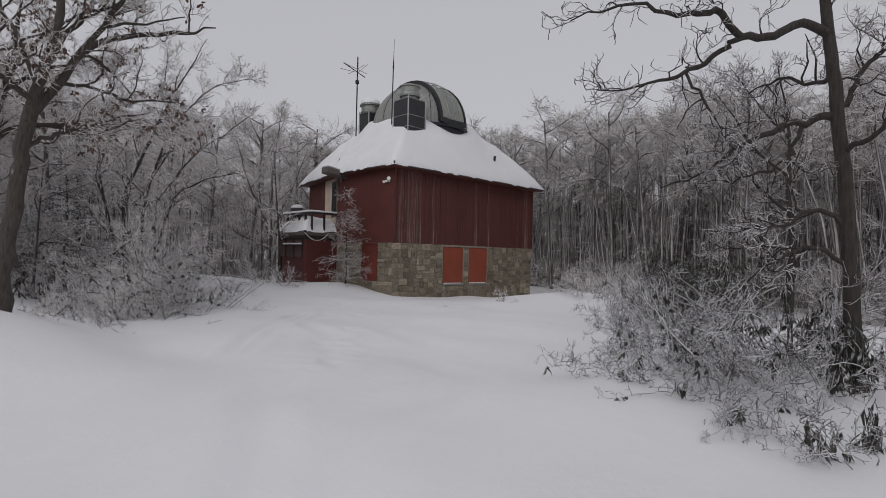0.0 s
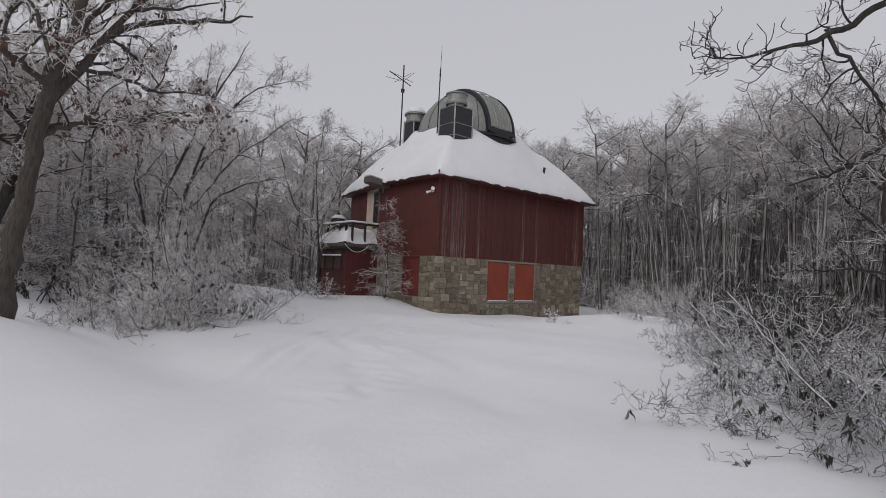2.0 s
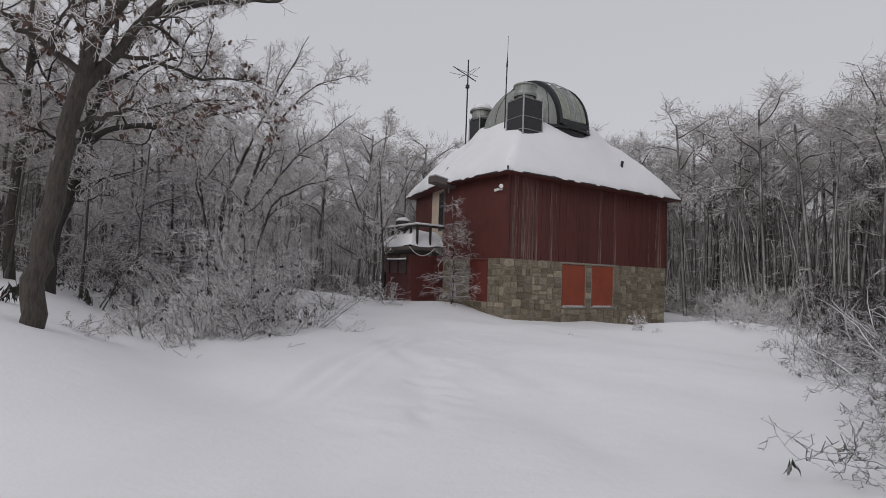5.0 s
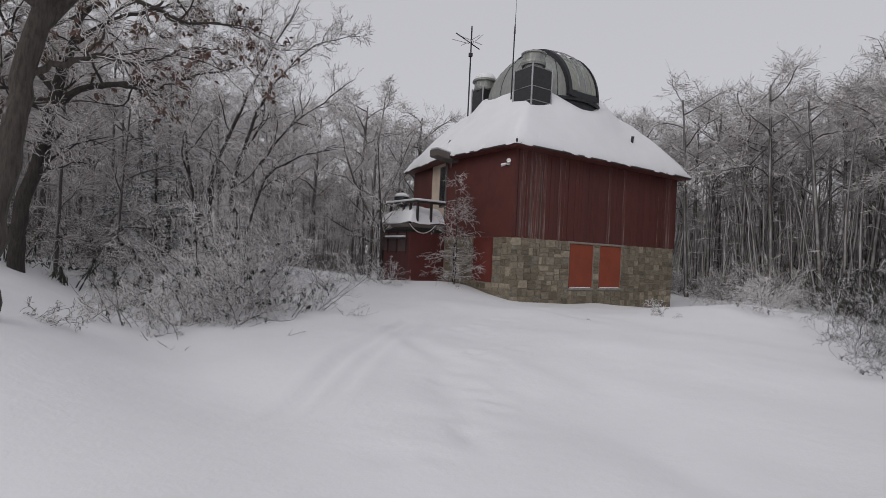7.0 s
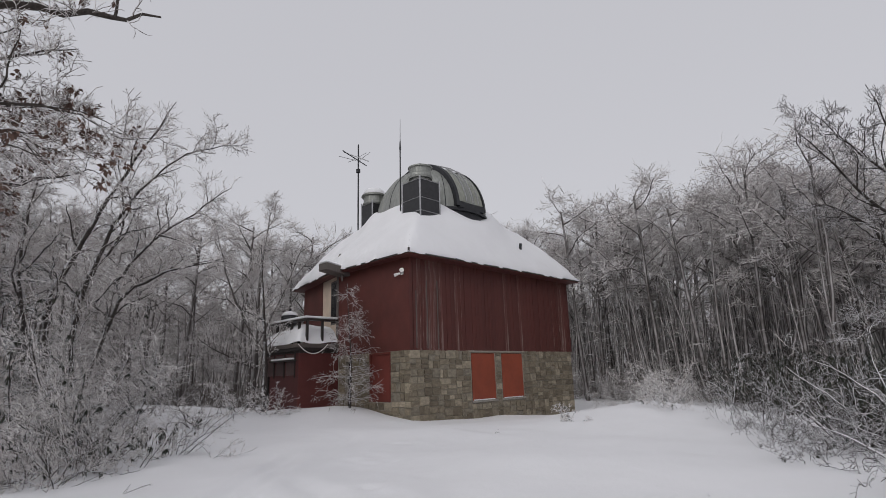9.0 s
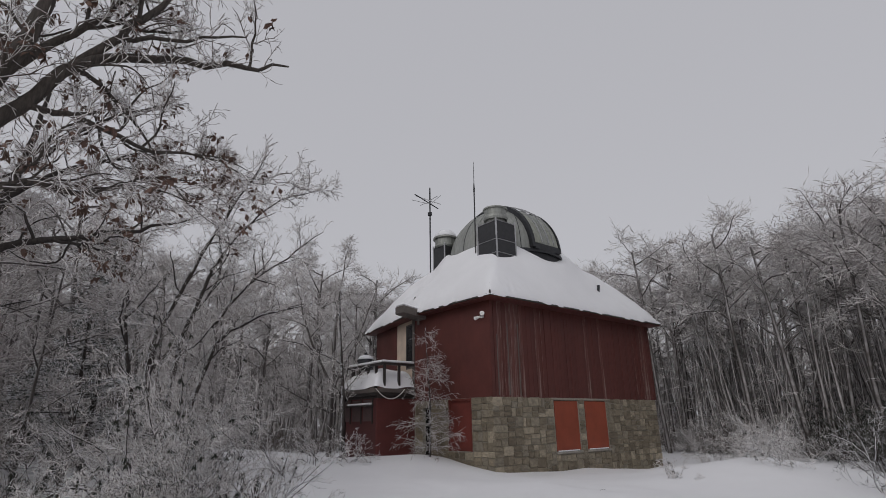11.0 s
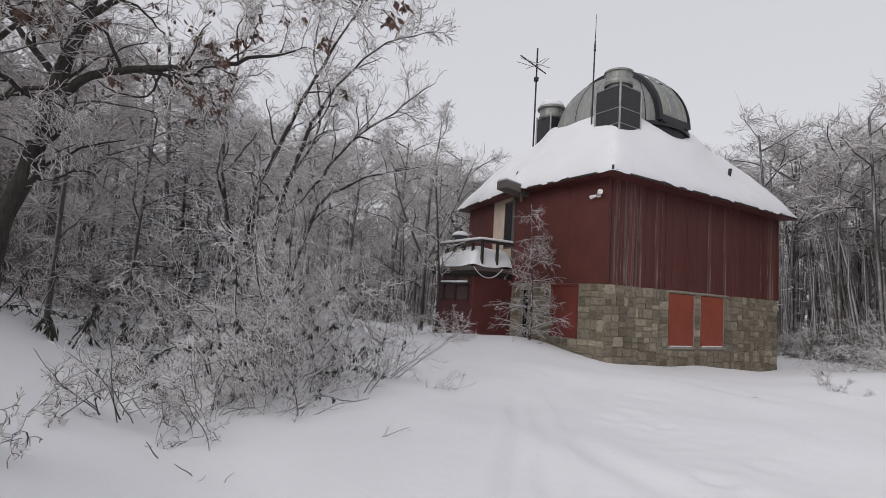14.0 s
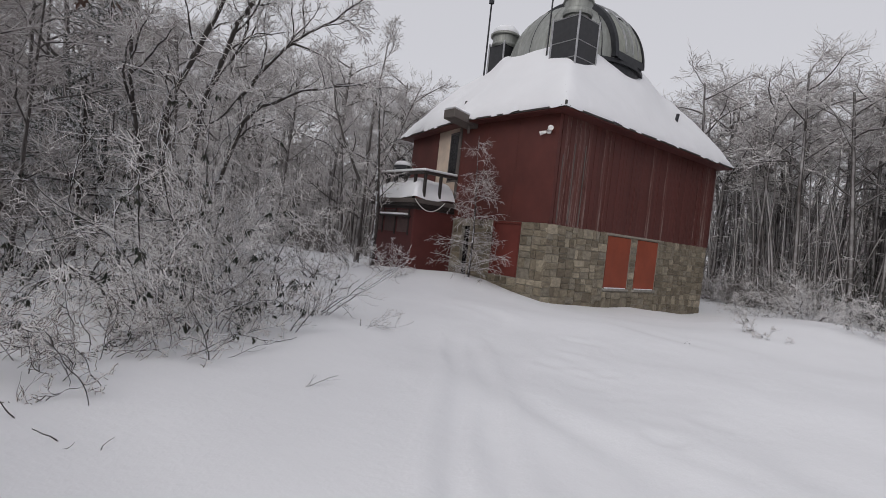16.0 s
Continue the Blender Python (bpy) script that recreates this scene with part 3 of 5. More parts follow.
def roof_sheet(lift, edge, rag, n, cap=2.75):
    """The roof's upper surface as a grid, lifted by the snow's depth, with a rounded ragged edge."""
    r = np.random.default_rng(21)
    xs, ys = np.linspace(EX0, EX1, n), np.linspace(EY0, EY1, n)
    X, Y = np.meshgrid(xs, ys, indexing="ij")
    d = np.clip(np.minimum(np.minimum(X - EX0, EX1 - X), np.minimum(Y - EY0, EY1 - Y)), 0, None)
    ds = np.clip(inset(X, Y), 0, cap)
    wave = 0.03 * np.sin(X * 2.3 + 0.7 * Y) * np.sin(Y * 1.9 - X * 0.4) + 0.015 * np.sin(X * 6.1) * np.sin(Y * 5.3 + 1)
    thick = lift * (1 - np.exp(-(d + 0.02) / edge)) + wave * smoothstep(0, 0.6, d)
    thick = np.maximum(thick + rag * (r.random(X.shape) - 0.5) * (d < 0.3), 0.03)
    thick = thick + 0.28 * np.exp(-(((np.hypot(X - 15.36, Y - 18.86) - 2.14) / 0.4) ** 2))
    Zr = EZ + 0.03 + roof_rise(ds) + thick
    i, j = np.meshgrid(np.arange(n - 1), np.arange(n - 1), indexing="ij")
    q = np.stack([i * n + j, (i + 1) * n + j, (i + 1) * n + j + 1, i * n + j + 1], -1).reshape(-1, 4)
    rim = [(k, 0) for k in range(n)] + [(n - 1, k) for k in range(1, n)] + [(k, n - 1) for k in range(n - 2, -1, -1)] + [(0, k) for k in range(n - 2, 0, -1)]
    top = np.array([a * n + b for a, b in rim])
    along = np.array([X[a, b] * 1.0 + Y[a, b] * 1.3 for a, b in rim])
    gap = np.clip(np.sin(along * 1.7) * np.sin(along * 3.9 + 1) + 0.35 * np.sin(along * 9.3) - 0.1, 0, 1)
    lip = np.clip(np.sin(along * 2.3 + 2) * np.sin(along * 5.1) + 0.3 * np.sin(along * 13.0) + 0.15, 0, 1)
    low = np.array([(X[a, b] + 0.035 * h * np.sign(X[a, b] - 15.9), Y[a, b] + 0.035 * h * np.sign(Y[a, b] - 18.8), EZ + 0.05 * g - 0.035 * h) for (a, b), g, h in zip(rim, gap, lip)])
    m = len(rim)
    base = n * n
    k = np.arange(m)
    skirt = np.stack([top, base + k, base + (k + 1) % m, top[(k + 1) % m]], -1)
    t = Tubes()
    t.v, t.quads = [np.stack([X, Y, Zr], -1).reshape(-1, 3), low], [q, skirt]
    for v in t.v:
        v[:, 0] += 0.22 * np.clip(v[:, 1] - Y_BEND, 0, None) * np.clip((16 - v[:, 0]) / 4.0, 0, 1)
    return t


roof_base = bmesh.new()
for y0, y1 in ((EY0 - 0.01, Y_BEND), (Y_BEND, EY1 + 0.01)):
    box(roof_base, EX0 - 0.01, y0, EZ - 0.02, EX1 + 0.01, y1, EZ + 0.014)
roof = part("roof", bent(roof_base), SHINGLE, house, "dark shingle hip roof almost hidden by snow")
snow_cover = roof_sheet(0.2, 0.12, 0.05, 130).thing("roof_snow", ROOF_SNOW, house, "thick white snow lying on the roof")
snow_cover.data.polygons.foreach_set("use_smooth", np.ones(len(snow_cover.data.polygons), bool))
eave_base = bmesh.new()
for y0, y1 in ((EY0 + 0.02, Y_BEND), (Y_BEND, EY1 - 0.02)):
    box(eave_base, EX0 + 0.02, y0, EZ - 0.05, EX1 - 0.02, y1, EZ - 0.022)
part("soffit", bent(eave_base), RED_BOARD, house, "dark red painted boards under the eaves")
# bare shingles at the foot of the hip
for k, d0 in enumerate((0.0, 0.1, 0.24, 0.42)):
    z = EZ + float(roof_rise(inset(EX0 + d0 + 0.02, EY0 + d0 + 0.02))) + (0.09, 0.12, 0.17, 0.2)[k]
    part("hip_shingle", boxed(EX0 + d0 - 0.015, EY0 + d0 - 0.015, z - 0.1, EX0 + d0 + 0.035, EY0 + d0 + 0.035, z + 0.02, bevel=0.012), SHINGLE, roof)
part("roof_vent", rodded((17.3, 16.45, 5.8), (17.3, 16.38, 6.26), 0.05, 8), DARK_METAL, roof, "short black vent pipe")
def droop(bm):
    for v in bm.verts:
        v.co.z -= 0.14 * (v.co.x - 11.0)
    return bm


part("canopy", droop(boxed(11.0, 18.95, 5.03, 12.05, 19.4, 5.26, bevel=0.015)), GREY_WOOD, roof, "grey flat canopy board standing out over the eave")
part("canopy_snow", droop(boxed(11.0, 18.96, 5.262, 12.04, 19.39, 5.33, bevel=0.025)), ROOF_SNOW, roof)
part("canopy_brace", rodded((11.6, 19.05, 5.05), (11.66, 19.1, 4.75), 0.035, 6), GREY_WOOD, roof)
part("canopy_brace", rodded((11.7, 19.5, 5.35), (12.0, 19.7, 5.75), 0.04, 6), DARK_WOOD, roof)

# ---- dome ----
DC = Vector((15.36, 18.86, 7.24))
DR = 1.98
dome = group_thing("observatory_dome", "weathered grey metal observatory dome with a closed slit shutter", "dome", at=DC)


def at_dome(bm):
    bmesh.ops.translate(bm, vec=-DC, verts=bm.verts)
    return bm


part("drum", at_dome(lathe(((DR - 0.03, -0.95), (DR - 0.03, -0.1), (DR + 0.05, -0.1), (DR + 0.05, 0.0), (DR - 0.02, 0.0)), 64, DC)), DARK_METAL, dome, "dark metal drum ring")


def sphere_patch(r, a0, a1, e0, e1, na, ne, thick):
    bm = bmesh.new()
    grid = {}
    for s, rr in ((0, r), (1, r - thick)):
        for i in range(na + 1):
            for j in range(ne + 1):
                a, e = a0 + (a1 - a0) * i / na, e0 + (e1 - e0) * j / ne
                grid[s, i, j] = bm.verts.new((rr * math.cos(e) * math.cos(a), rr * math.cos(e) * math.sin(a), rr * math.sin(e)))
    for i in range(na):
        for j in range(ne):
            bm.faces.new((grid[0, i, j], grid[0, i + 1, j], grid[0, i + 1, j + 1], grid[0, i, j + 1]))
    for i in range(na):
        bm.faces.new((grid[0, i, 0], grid[1, i, 0], grid[1, i + 1, 0], grid[0, i + 1, 0]))
    for j in range(ne):
        bm.faces.new((grid[0, 0, j], grid[0, 0, j + 1], grid[1, 0, j + 1], grid[1, 0, j]))
        bm.faces.new((grid[0, na, j], grid[1, na, j], grid[1, na, j + 1], grid[0, na, j + 1]))
    return bm


GORES = 24
for k in range(GORES):
    a = 2 * math.pi * k / GORES
    p = part("gore_panel", sphere_patch(DR, a + 0.004, a + 2 * math.pi / GORES - 0.004, 0.0, 1.54, 3, 14, 0.03), DOME_METAL, dome, smooth=False)
    seam = bmesh.new()
    pts = [Vector(((DR + 0.004) * math.cos(e) * math.cos(a), (DR + 0.004) * math.cos(e) * math.sin(a), (DR + 0.004) * math.sin(e))) for e in np.linspace(0, 1.5, 12)]
    for u, v in zip(pts, pts[1:]):
        rod(seam, u, v, 0.012, 4)
    part("seam", seam, DARK_METAL if k % 4 == 0 else DOME_METAL, p)


def strip(x0, x1, r0, r1, e0, e1, n):
    """A band over the dome between two upright planes, from the front over the top."""
    bm = bmesh.new()
    prev = None
    for i in range(n + 1):
        e = e0 + (e1 - e0) * i / n
        ring = []
        for x in (x0, x1):
            for r in (r0, r1):
                q = math.sqrt(max(0.01, r * r - x * x))
                ring.append(bm.verts.new((x, -q * math.cos(e), q * math.sin(e))))
        if prev:
            for a, b in ((0, 1), (1, 3), (3, 2), (2, 0)):
                bm.faces.new((prev[a], prev[b], ring[b], ring[a]))
        else:
            bm.faces.new((ring[0], ring[2], ring[3], ring[1]))
        prev = ring
    bm.faces.new((prev[0], prev[1], prev[3], prev[2]))
    return bm


for x in (-0.72, 0.62):
    part("slit_rail", strip(x, x + 0.1, DR - 0.02, DR + 0.13, 0.02, 2.1, 36), DARK_METAL, dome, "dark curved slit rail")
for e0, e1 in ((0.12, 0.78), (0.8, 1.45), (1.47, 2.05)):
    part("shutter_panel", strip(-0.6, 0.6, DR + 0.0, DR + 0.075, e0, e1, 14), SHUTTER_METAL, dome, "pale ribbed shutter panel")
for x in (-0.3, 0.0, 0.3):
    part("shutter_rib", strip(x - 0.012, x + 0.012, DR + 0.06, DR + 0.095, 0.12, 2.05, 30), GALV, dome)
part("shutter_sill", strip(-0.62, 0.62, DR, DR + 0.12, 0.0, 0.1, 3), DARK_METAL, dome)


# ---- chimneys ----
def chimney(x0, y0, w, z0, z1, zc, label, snow):
    c = group_thing("chimney", label, "chimney", "roof chimneys", at=(x0 + w / 2, y0 + w / 2, z0))
    o = Vector(c.location)

    def loc(bm):
        bmesh.ops.translate(bm, vec=-o, verts=bm.verts)
        return bm

    part("chase", loc(boxed(x0, y0, z0, x0 + w, y0 + w, z1)), CHASE, c, "dark sheet-clad square chase")
    for px, py in ((x0, y0), (x0 + w, y0), (x0, y0 + w), (x0 + w, y0 + w)):
        part("corner_post", loc(rodded((px, py, z0), (px, py, z1 + 0.06), 0.028, 6)), GALV, c)
    for z in (z0 + 0.62 * (z1 - z0), z1 - 0.02, z0 + 0.36 * (z1 - z0)) if not snow else (z1 - 0.02,):
        for a, b in (((x0, y0), (x0 + w, y0)), ((x0, y0), (x0, y0 + w))):
            part("rail", loc(rodded((*a, z), (*b, z), 0.016, 5)), GALV, c)
    m = (x0 + w / 2, y0 + w / 2, z1)
    h = zc - z1
    rr = 0.37 if not snow else 0.42
    if snow:
        rings = ((0.9, -0.05), (1.0, 0.0), (1.0, 0.04), (0.93, 0.07), (0.93, h * 0.7), (1.12, h * 0.74), (1.12, h * 0.86), (0.95, h), (0.7, h))
    else:
        rings = ((0.8, -0.02), (0.82, 0.12), (1.02, 0.13), (1.06, 0.2), (1.02, 0.27), (0.94, 0.3), (0.96, h * 0.86), (1.08, h * 0.9), (1.08, h * 0.97), (1.0, h), (0.7, h))
    part("cowl", loc(lathe(tuple((rr * q, z) for q, z in rings), 28, m)), DOME_METAL, c, "grey metal cowl", smooth=False)
    if snow:
        part("cap_snow", loc(lathe(((rr * 1.0, h * 0.9), (rr * 1.02, h * 1.0), (rr * 0.92, h * 1.25), (rr * 0.68, h * 1.5), (rr * 0.35, h * 1.62), (0.02, h * 1.66)), 20, m)), ROOF_SNOW, c, "rounded cap of snow", smooth=True)
    else:
        part("cap_rim", loc(lathe(((rr * 0.72, h), (rr * 0.72, h + 0.05), (rr * 0.6, h + 0.06)), 8, m)), DARK_METAL, c)
    return c


chimney(13.0, 16.9, 0.84, 6.2, 7.85, 8.4, "square dark chimney with a round grey metal cowl before the dome", False)
chimney(13.8, 20.35, 0.66, 6.1, 8.12, 8.52, "square dark chimney whose round cowl carries a cap of snow", True)

# ---- aerials ----
ant = group_thing("tv_antenna", "rimed metal roof antenna with crossed elements on a pole", "antenna", at=(13.45, 20.75, 6.4))
part("pole", rodded((0, 0, 0), (0, 0, 4.0), 0.028, 7), DARK_METAL, ant)
part("clamp", boxed(-0.07, -0.07, 2.86, 0.05, 0.05, 3.0, bevel=0.01), DARK_METAL, ant)
part("boom", rodded((-0.62, 0.12, 3.62), (0.32, -0.1, 3.19), 0.022, 6), DARK_METAL, ant)
part("boom", rodded((-0.3, 0.5, 3.77), (0.15, -0.45, 3.22), 0.016, 6), GALV, ant)
for t in np.linspace(0.06, 0.62, 6):
    c = Vector((-0.62, 0.12, 3.62)).lerp(Vector((0.32, -0.1, 3.19)), t)
    u = Vector((0.3, 0.42, 0.2)) * (0.75 - 0.3 * t)
    part("element", rodded(c - u, c + u, 0.009, 4), GALV, ant)
for a, b in (((-0.85, 0, 3.29), (-0.1, 0, 3.33)), ((0.05, 0, 3.37), (0.62, 0.1, 3.89)), ((-0.45, 0, 3.17), (-0.1, 0.1, 3.39)), ((0.05, 0.1, 3.52), (0.38, 0, 3.77))):
    part("element", rodded(a, b, 0.011, 4), GALV, ant)

whip = group_thing("radio_mast", "tall thin radio mast with a whip aerial beside the dome", "antenna", at=(13.06, 17.92, 6.5))
part("pole", rodded((0, 0, 0), (0.03, 0, 2.7), 0.022, 7), DARK_METAL, whip)
part("joint", rodded((0.03, 0, 2.65), (0.035, 0, 2.95), 0.034, 7, 0.018), DARK_METAL, whip)
part("whip", rodded((0.035, 0, 2.95), (0.05, 0, 3.75), 0.013, 5, 0.006), DARK_METAL, whip)

# ---- floodlight ----
lampf = group_thing("floodlight", "white twin floodlight fixed high on the red plywood wall", "wall light", at=(XL - 0.02, 16.45, 4.62))
part("bracket", boxed(-0.03, -0.06, -0.06, 0.0, 0.06, 0.06, bevel=0.01), WHITE, lampf)
part("lamp_head", rodded((-0.05, -0.05, 0.0), (-0.15, -0.15, 0.04), 0.035, 10, 0.066), WHITE, lampf)
part("lamp_head", rodded((-0.05, 0.05, -0.02), (-0.13, 0.18, -0.06), 0.03, 10, 0.05), WHITE, lampf)
part("arm", rodded((0.0, 0, 0), (-0.06, 0.0, 0.0), 0.025, 6), GALV, lampf)

# ---- balcony ----
BX, BY0, BY1, BZ = 10.42, 19.5, 21.6, 2.84
balcony = group_thing("balcony", "dark wooden balcony heaped with snow on the house wall", "balcony", at=(11.2, 20.7, 2.8))
BO = Vector(balcony.location)


def bal(name, bm, mat, label="", smooth=False):
    bmesh.ops.translate(bm, vec=-BO, verts=bm.verts)
    return part(name, bm, mat, balcony, label, smooth)


bal("deck", boxed(BX, BY0, BZ - 0.18, XL - 0.05, BY1, BZ, bevel=0.01), DARK_WOOD)
bal("edge_board", boxed(BX - 0.03, BY0 - 0.04, BZ - 0.1, XL - 0.05, BY0 - 0.002, BZ + 0.015, bevel=0.008), GREY_WOOD)
bal("edge_board", boxed(BX - 0.04, BY0 - 0.002, BZ - 0.1, BX - 0.002, BY1, BZ + 0.015, bevel=0.008), GREY_WOOD)
for x in (10.76, 11.28):
    bal("post", boxed(x - 0.035, BY0 + 0.03, BZ, x + 0.035, BY0 + 0.11, 3.58, bevel=0.01), DARK_WOOD)
for y in (20.0, 20.45, 20.9, 21.35):
    bal("post", boxed(10.71, y - 0.035, BZ, 10.79, y + 0.035, 3.58, bevel=0.01), DARK_WOOD)
bal("handrail", boxed(10.66, BY0, 3.54, XL - 0.05, BY0 + 0.14, 3.61, bevel=0.01), DARK_WOOD)
bal("handrail", boxed(10.66, BY0 + 0.14, 3.54, 10.8, BY1, 3.61, bevel=0.01), DARK_WOOD)
bal("rail_snow", boxed(10.66, BY0, 3.612, XL - 0.06, BY0 + 0.14, 3.68, bevel=0.02), ROOF_SNOW)
bal("rail_snow", boxed(10.66, BY0 + 0.14, 3.612, 10.8, BY1, 3.68, bevel=0.02), ROOF_SNOW)
heap = Tubes()
n = 26
hx, hy = np.meshgrid(np.linspace(BX, XL - 0.06, n), np.linspace(BY0, BY1, n), indexing="ij")
edge = np.minimum(np.minimum(hx - BX, 9), np.minimum(hy - BY0, BY1 - hy))
hz = BZ + 0.04 + 0.64 * (1 - np.exp(-edge / 0.26)) + 0.04 * np.sin(hx * 5) * np.sin(hy * 3)
i, j = np.meshgrid(np.arange(n - 1), np.arange(n - 1), indexing="ij")
heap.v = [np.stack([hx, hy, hz], -1).reshape(-1, 3) - np.array(BO)]
heap.quads = [np.stack([i * n + j, (i + 1) * n + j, (i + 1) * n + j + 1, i * n + j + 1], -1).reshape(-1, 4)]
hp = heap.thing("heaped_snow", ROOF_SNOW, balcony, "deep snow between the railings")
hp.data.polygons.foreach_set("use_smooth", np.ones(len(hp.data.polygons), bool))
bal("corner_support", boxed(10.54, 21.45, 0.4, 10.66, 21.57, BZ - 0.18), DARK_WOOD)
rope = Tubes()
s = np.linspace(0, 1, 12)
rope.add(np.stack([10.4 + 1.0 * s, 19.44 + 0 * s, 2.84 - 0.28 * 4 * s * (1 - s)], -1) - np.array(BO), np.full(12, 0.012), 4)
rope.thing("hanging_rope", WHITE, balcony, "rimed rope sagging below the deck")

# porch below the balcony
porch = group_thing("porch", "dark red boarded porch enclosure under the balcony", "porch", at=(11.2, 20.6, 0.5))
PO = Vector(porch.location)


def por(name, bm, mat, label=""):
    bmesh.ops.translate(bm, vec=-PO, verts=bm.verts)
    return part(name, bm, mat, porch, label)


por("front_panel", boxed(10.52, 19.56, 0.3, XL, 19.62, 2.58, bevel=0.004), PANEL_RED, "plain dark red panel")
side = por("side_panel", boxed(10.52, 19.62, 0.3, 10.58, 21.3, 2.58), PORCH_RED, "dull red-brown boarded side with small panes")
for k in range(3):
    y = 19.8 + 0.62 * k
    pane = part("pane", boxed(-0.695, y - PO.y, 1.45, -0.685, y - PO.y + 0.5, 2.05), DIM_PANE, side)
    part("frame", boxed(-0.71, y - PO.y - 0.04, 1.38, -0.682, y - PO.y - 0.002, 2.1), DARK_WOOD, side)
por("ledge", boxed(10.42, 19.7, 2.36, 10.52, 21.2, 2.4), DARK_WOOD)
por("ledge_snow", boxed(10.42, 19.8, 2.402, 10.51, 21.1, 2.46, bevel=0.02), ROOF_SNOW, "line of snow on the ledge")
por("beam", boxed(10.51, 19.54, 2.582, XL, 21.3, 2.66), DARK_WOOD)

# covered kettle grill on the balcony
grill = group_thing("kettle_grill", "black round kettle grill capped with snow on the balcony", "grill", at=(10.98, 21.0, 3.36))
part("bowl", lathe(((0.12, 0.0), (0.24, 0.1), (0.28, 0.22), (0.28, 0.25)), 18, (0, 0, 0.12)), DARK_METAL, grill)
part("lid", lathe(((0.28, 0.0), (0.27, 0.06), (0.2, 0.14), (0.08, 0.18)), 18, (0, 0, 0.38)), DARK_METAL, grill)
part("lid_snow", lathe(((0.26, 0.0), (0.25, 0.05), (0.17, 0.12), (0.04, 0.15)), 18, (0, 0, 0.47)), ROOF_SNOW, grill, smooth=True)
part("knob", rodded((0, 0, 0.6), (0, 0, 0.68), 0.04, 8), DARK_METAL, grill)
for a in (0.3, 2.4, 4.5):
    part("leg", rodded((0.16 * math.cos(a), 0.16 * math.sin(a), 0.2), (0.26 * math.cos(a), 0.26 * math.sin(a), -0.3), 0.015, 5), DARK_METAL, grill)

# ---- trees ----
def unit(v):
    return v / (np.linalg.norm(v) + 1e-9)


def wander(rng, p, d, length, n, bend, lift):
    pts = [np.array(p, float)]
    step = length / n
    d = unit(np.array(d, float))
    for k in range(n):
        d = unit(d + rng.normal(0, bend, 3) + np.array([0, 0, lift]))
        pts.append(pts[-1] + d * step)
    return np.array(pts)


def side_way(rng, d, angle):
    a = rng.normal(0, 1, 3)
    a = unit(a - d * (a @ d))
    return unit(d * math.cos(angle) + a * math.sin(angle))


def sprout(rng, pts, rad, bufs, level, spec, thin):
    """Sets side shoots on a branch, and theirs on them. spec[level]: count, length, spread, bend, lift, segments, sides, where they start."""
    if level >= len(spec):
        return
    count, length, spread, bend, lift, seg, sides, first = spec[level]
    k = len(pts) - 1
    for c in range(max(1, int(round(count * rng.uniform(0.75, 1.25))))):
        t = first + (1 - first) * (c + rng.random()) / count
        t = min(t, 0.995) * k
        i = min(int(t), k - 1)
        p = pts[i] + (pts[i + 1] - pts[i]) * (t - i)
        r = rad[i] + (rad[i + 1] - rad[i]) * (t - i)
        d = side_way(rng, unit(pts[i + 1] - pts[i]), radians(spread * rng.uniform(0.7, 1.3)))
        ln = length * rng.uniform(0.55, 1.25) * (1.0 - 0.45 * t / k)
        q = wander(rng, p, d, ln, seg, bend, lift)
        r0 = max(min(r * 0.7, 0.018 * ln + 0.003), thin)
        qr = np.linspace(r0, max(r0 * 0.35, thin * 0.7), seg + 1)
        bufs[min(level, len(bufs) - 1)].add(q, qr, sides)
        sprout(rng, q, qr, bufs, level + 1, spec, thin)


def rounded(limb, rng, rough=0.12):
    """A smooth curve through the given (x, y, z, radius) points."""
    l = np.array(limb, float)
    ext = np.vstack([2 * l[0] - l[1], l, 2 * l[-1] - l[-2]])
    out = []
    for i in range(1, len(ext) - 2):
        p0, p1, p2, p3 = ext[i - 1 : i + 3]
        for t in (0, 0.25, 0.5, 0.75):
            out.append(0.5 * (2 * p1 + (p2 - p0) * t + (2 * p0 - 5 * p1 + 4 * p2 - p3) * t**2 + (3 * p1 - p0 - 3 * p2 + p3) * t**3))
    out.append(l[-1])
    pts = np.array(out)
    kink = rough * pts[1:-1, 3:4] + np.where(pts[1:-1, 3:4] < 0.036, 0.014, 0.0)
    pts[1:-1, :3] += rng.normal(0, 1, (len(pts) - 2, 3)) * kink
    pts[:, 3] = np.maximum(pts[:, 3], 0.004)
    return pts


END = [(5, 0.5, 35, 0.3, 0.02, 6, 4, 0.75), (4, 0.22, 45, 0.3, 0.02, 4, 3, 0.2)]


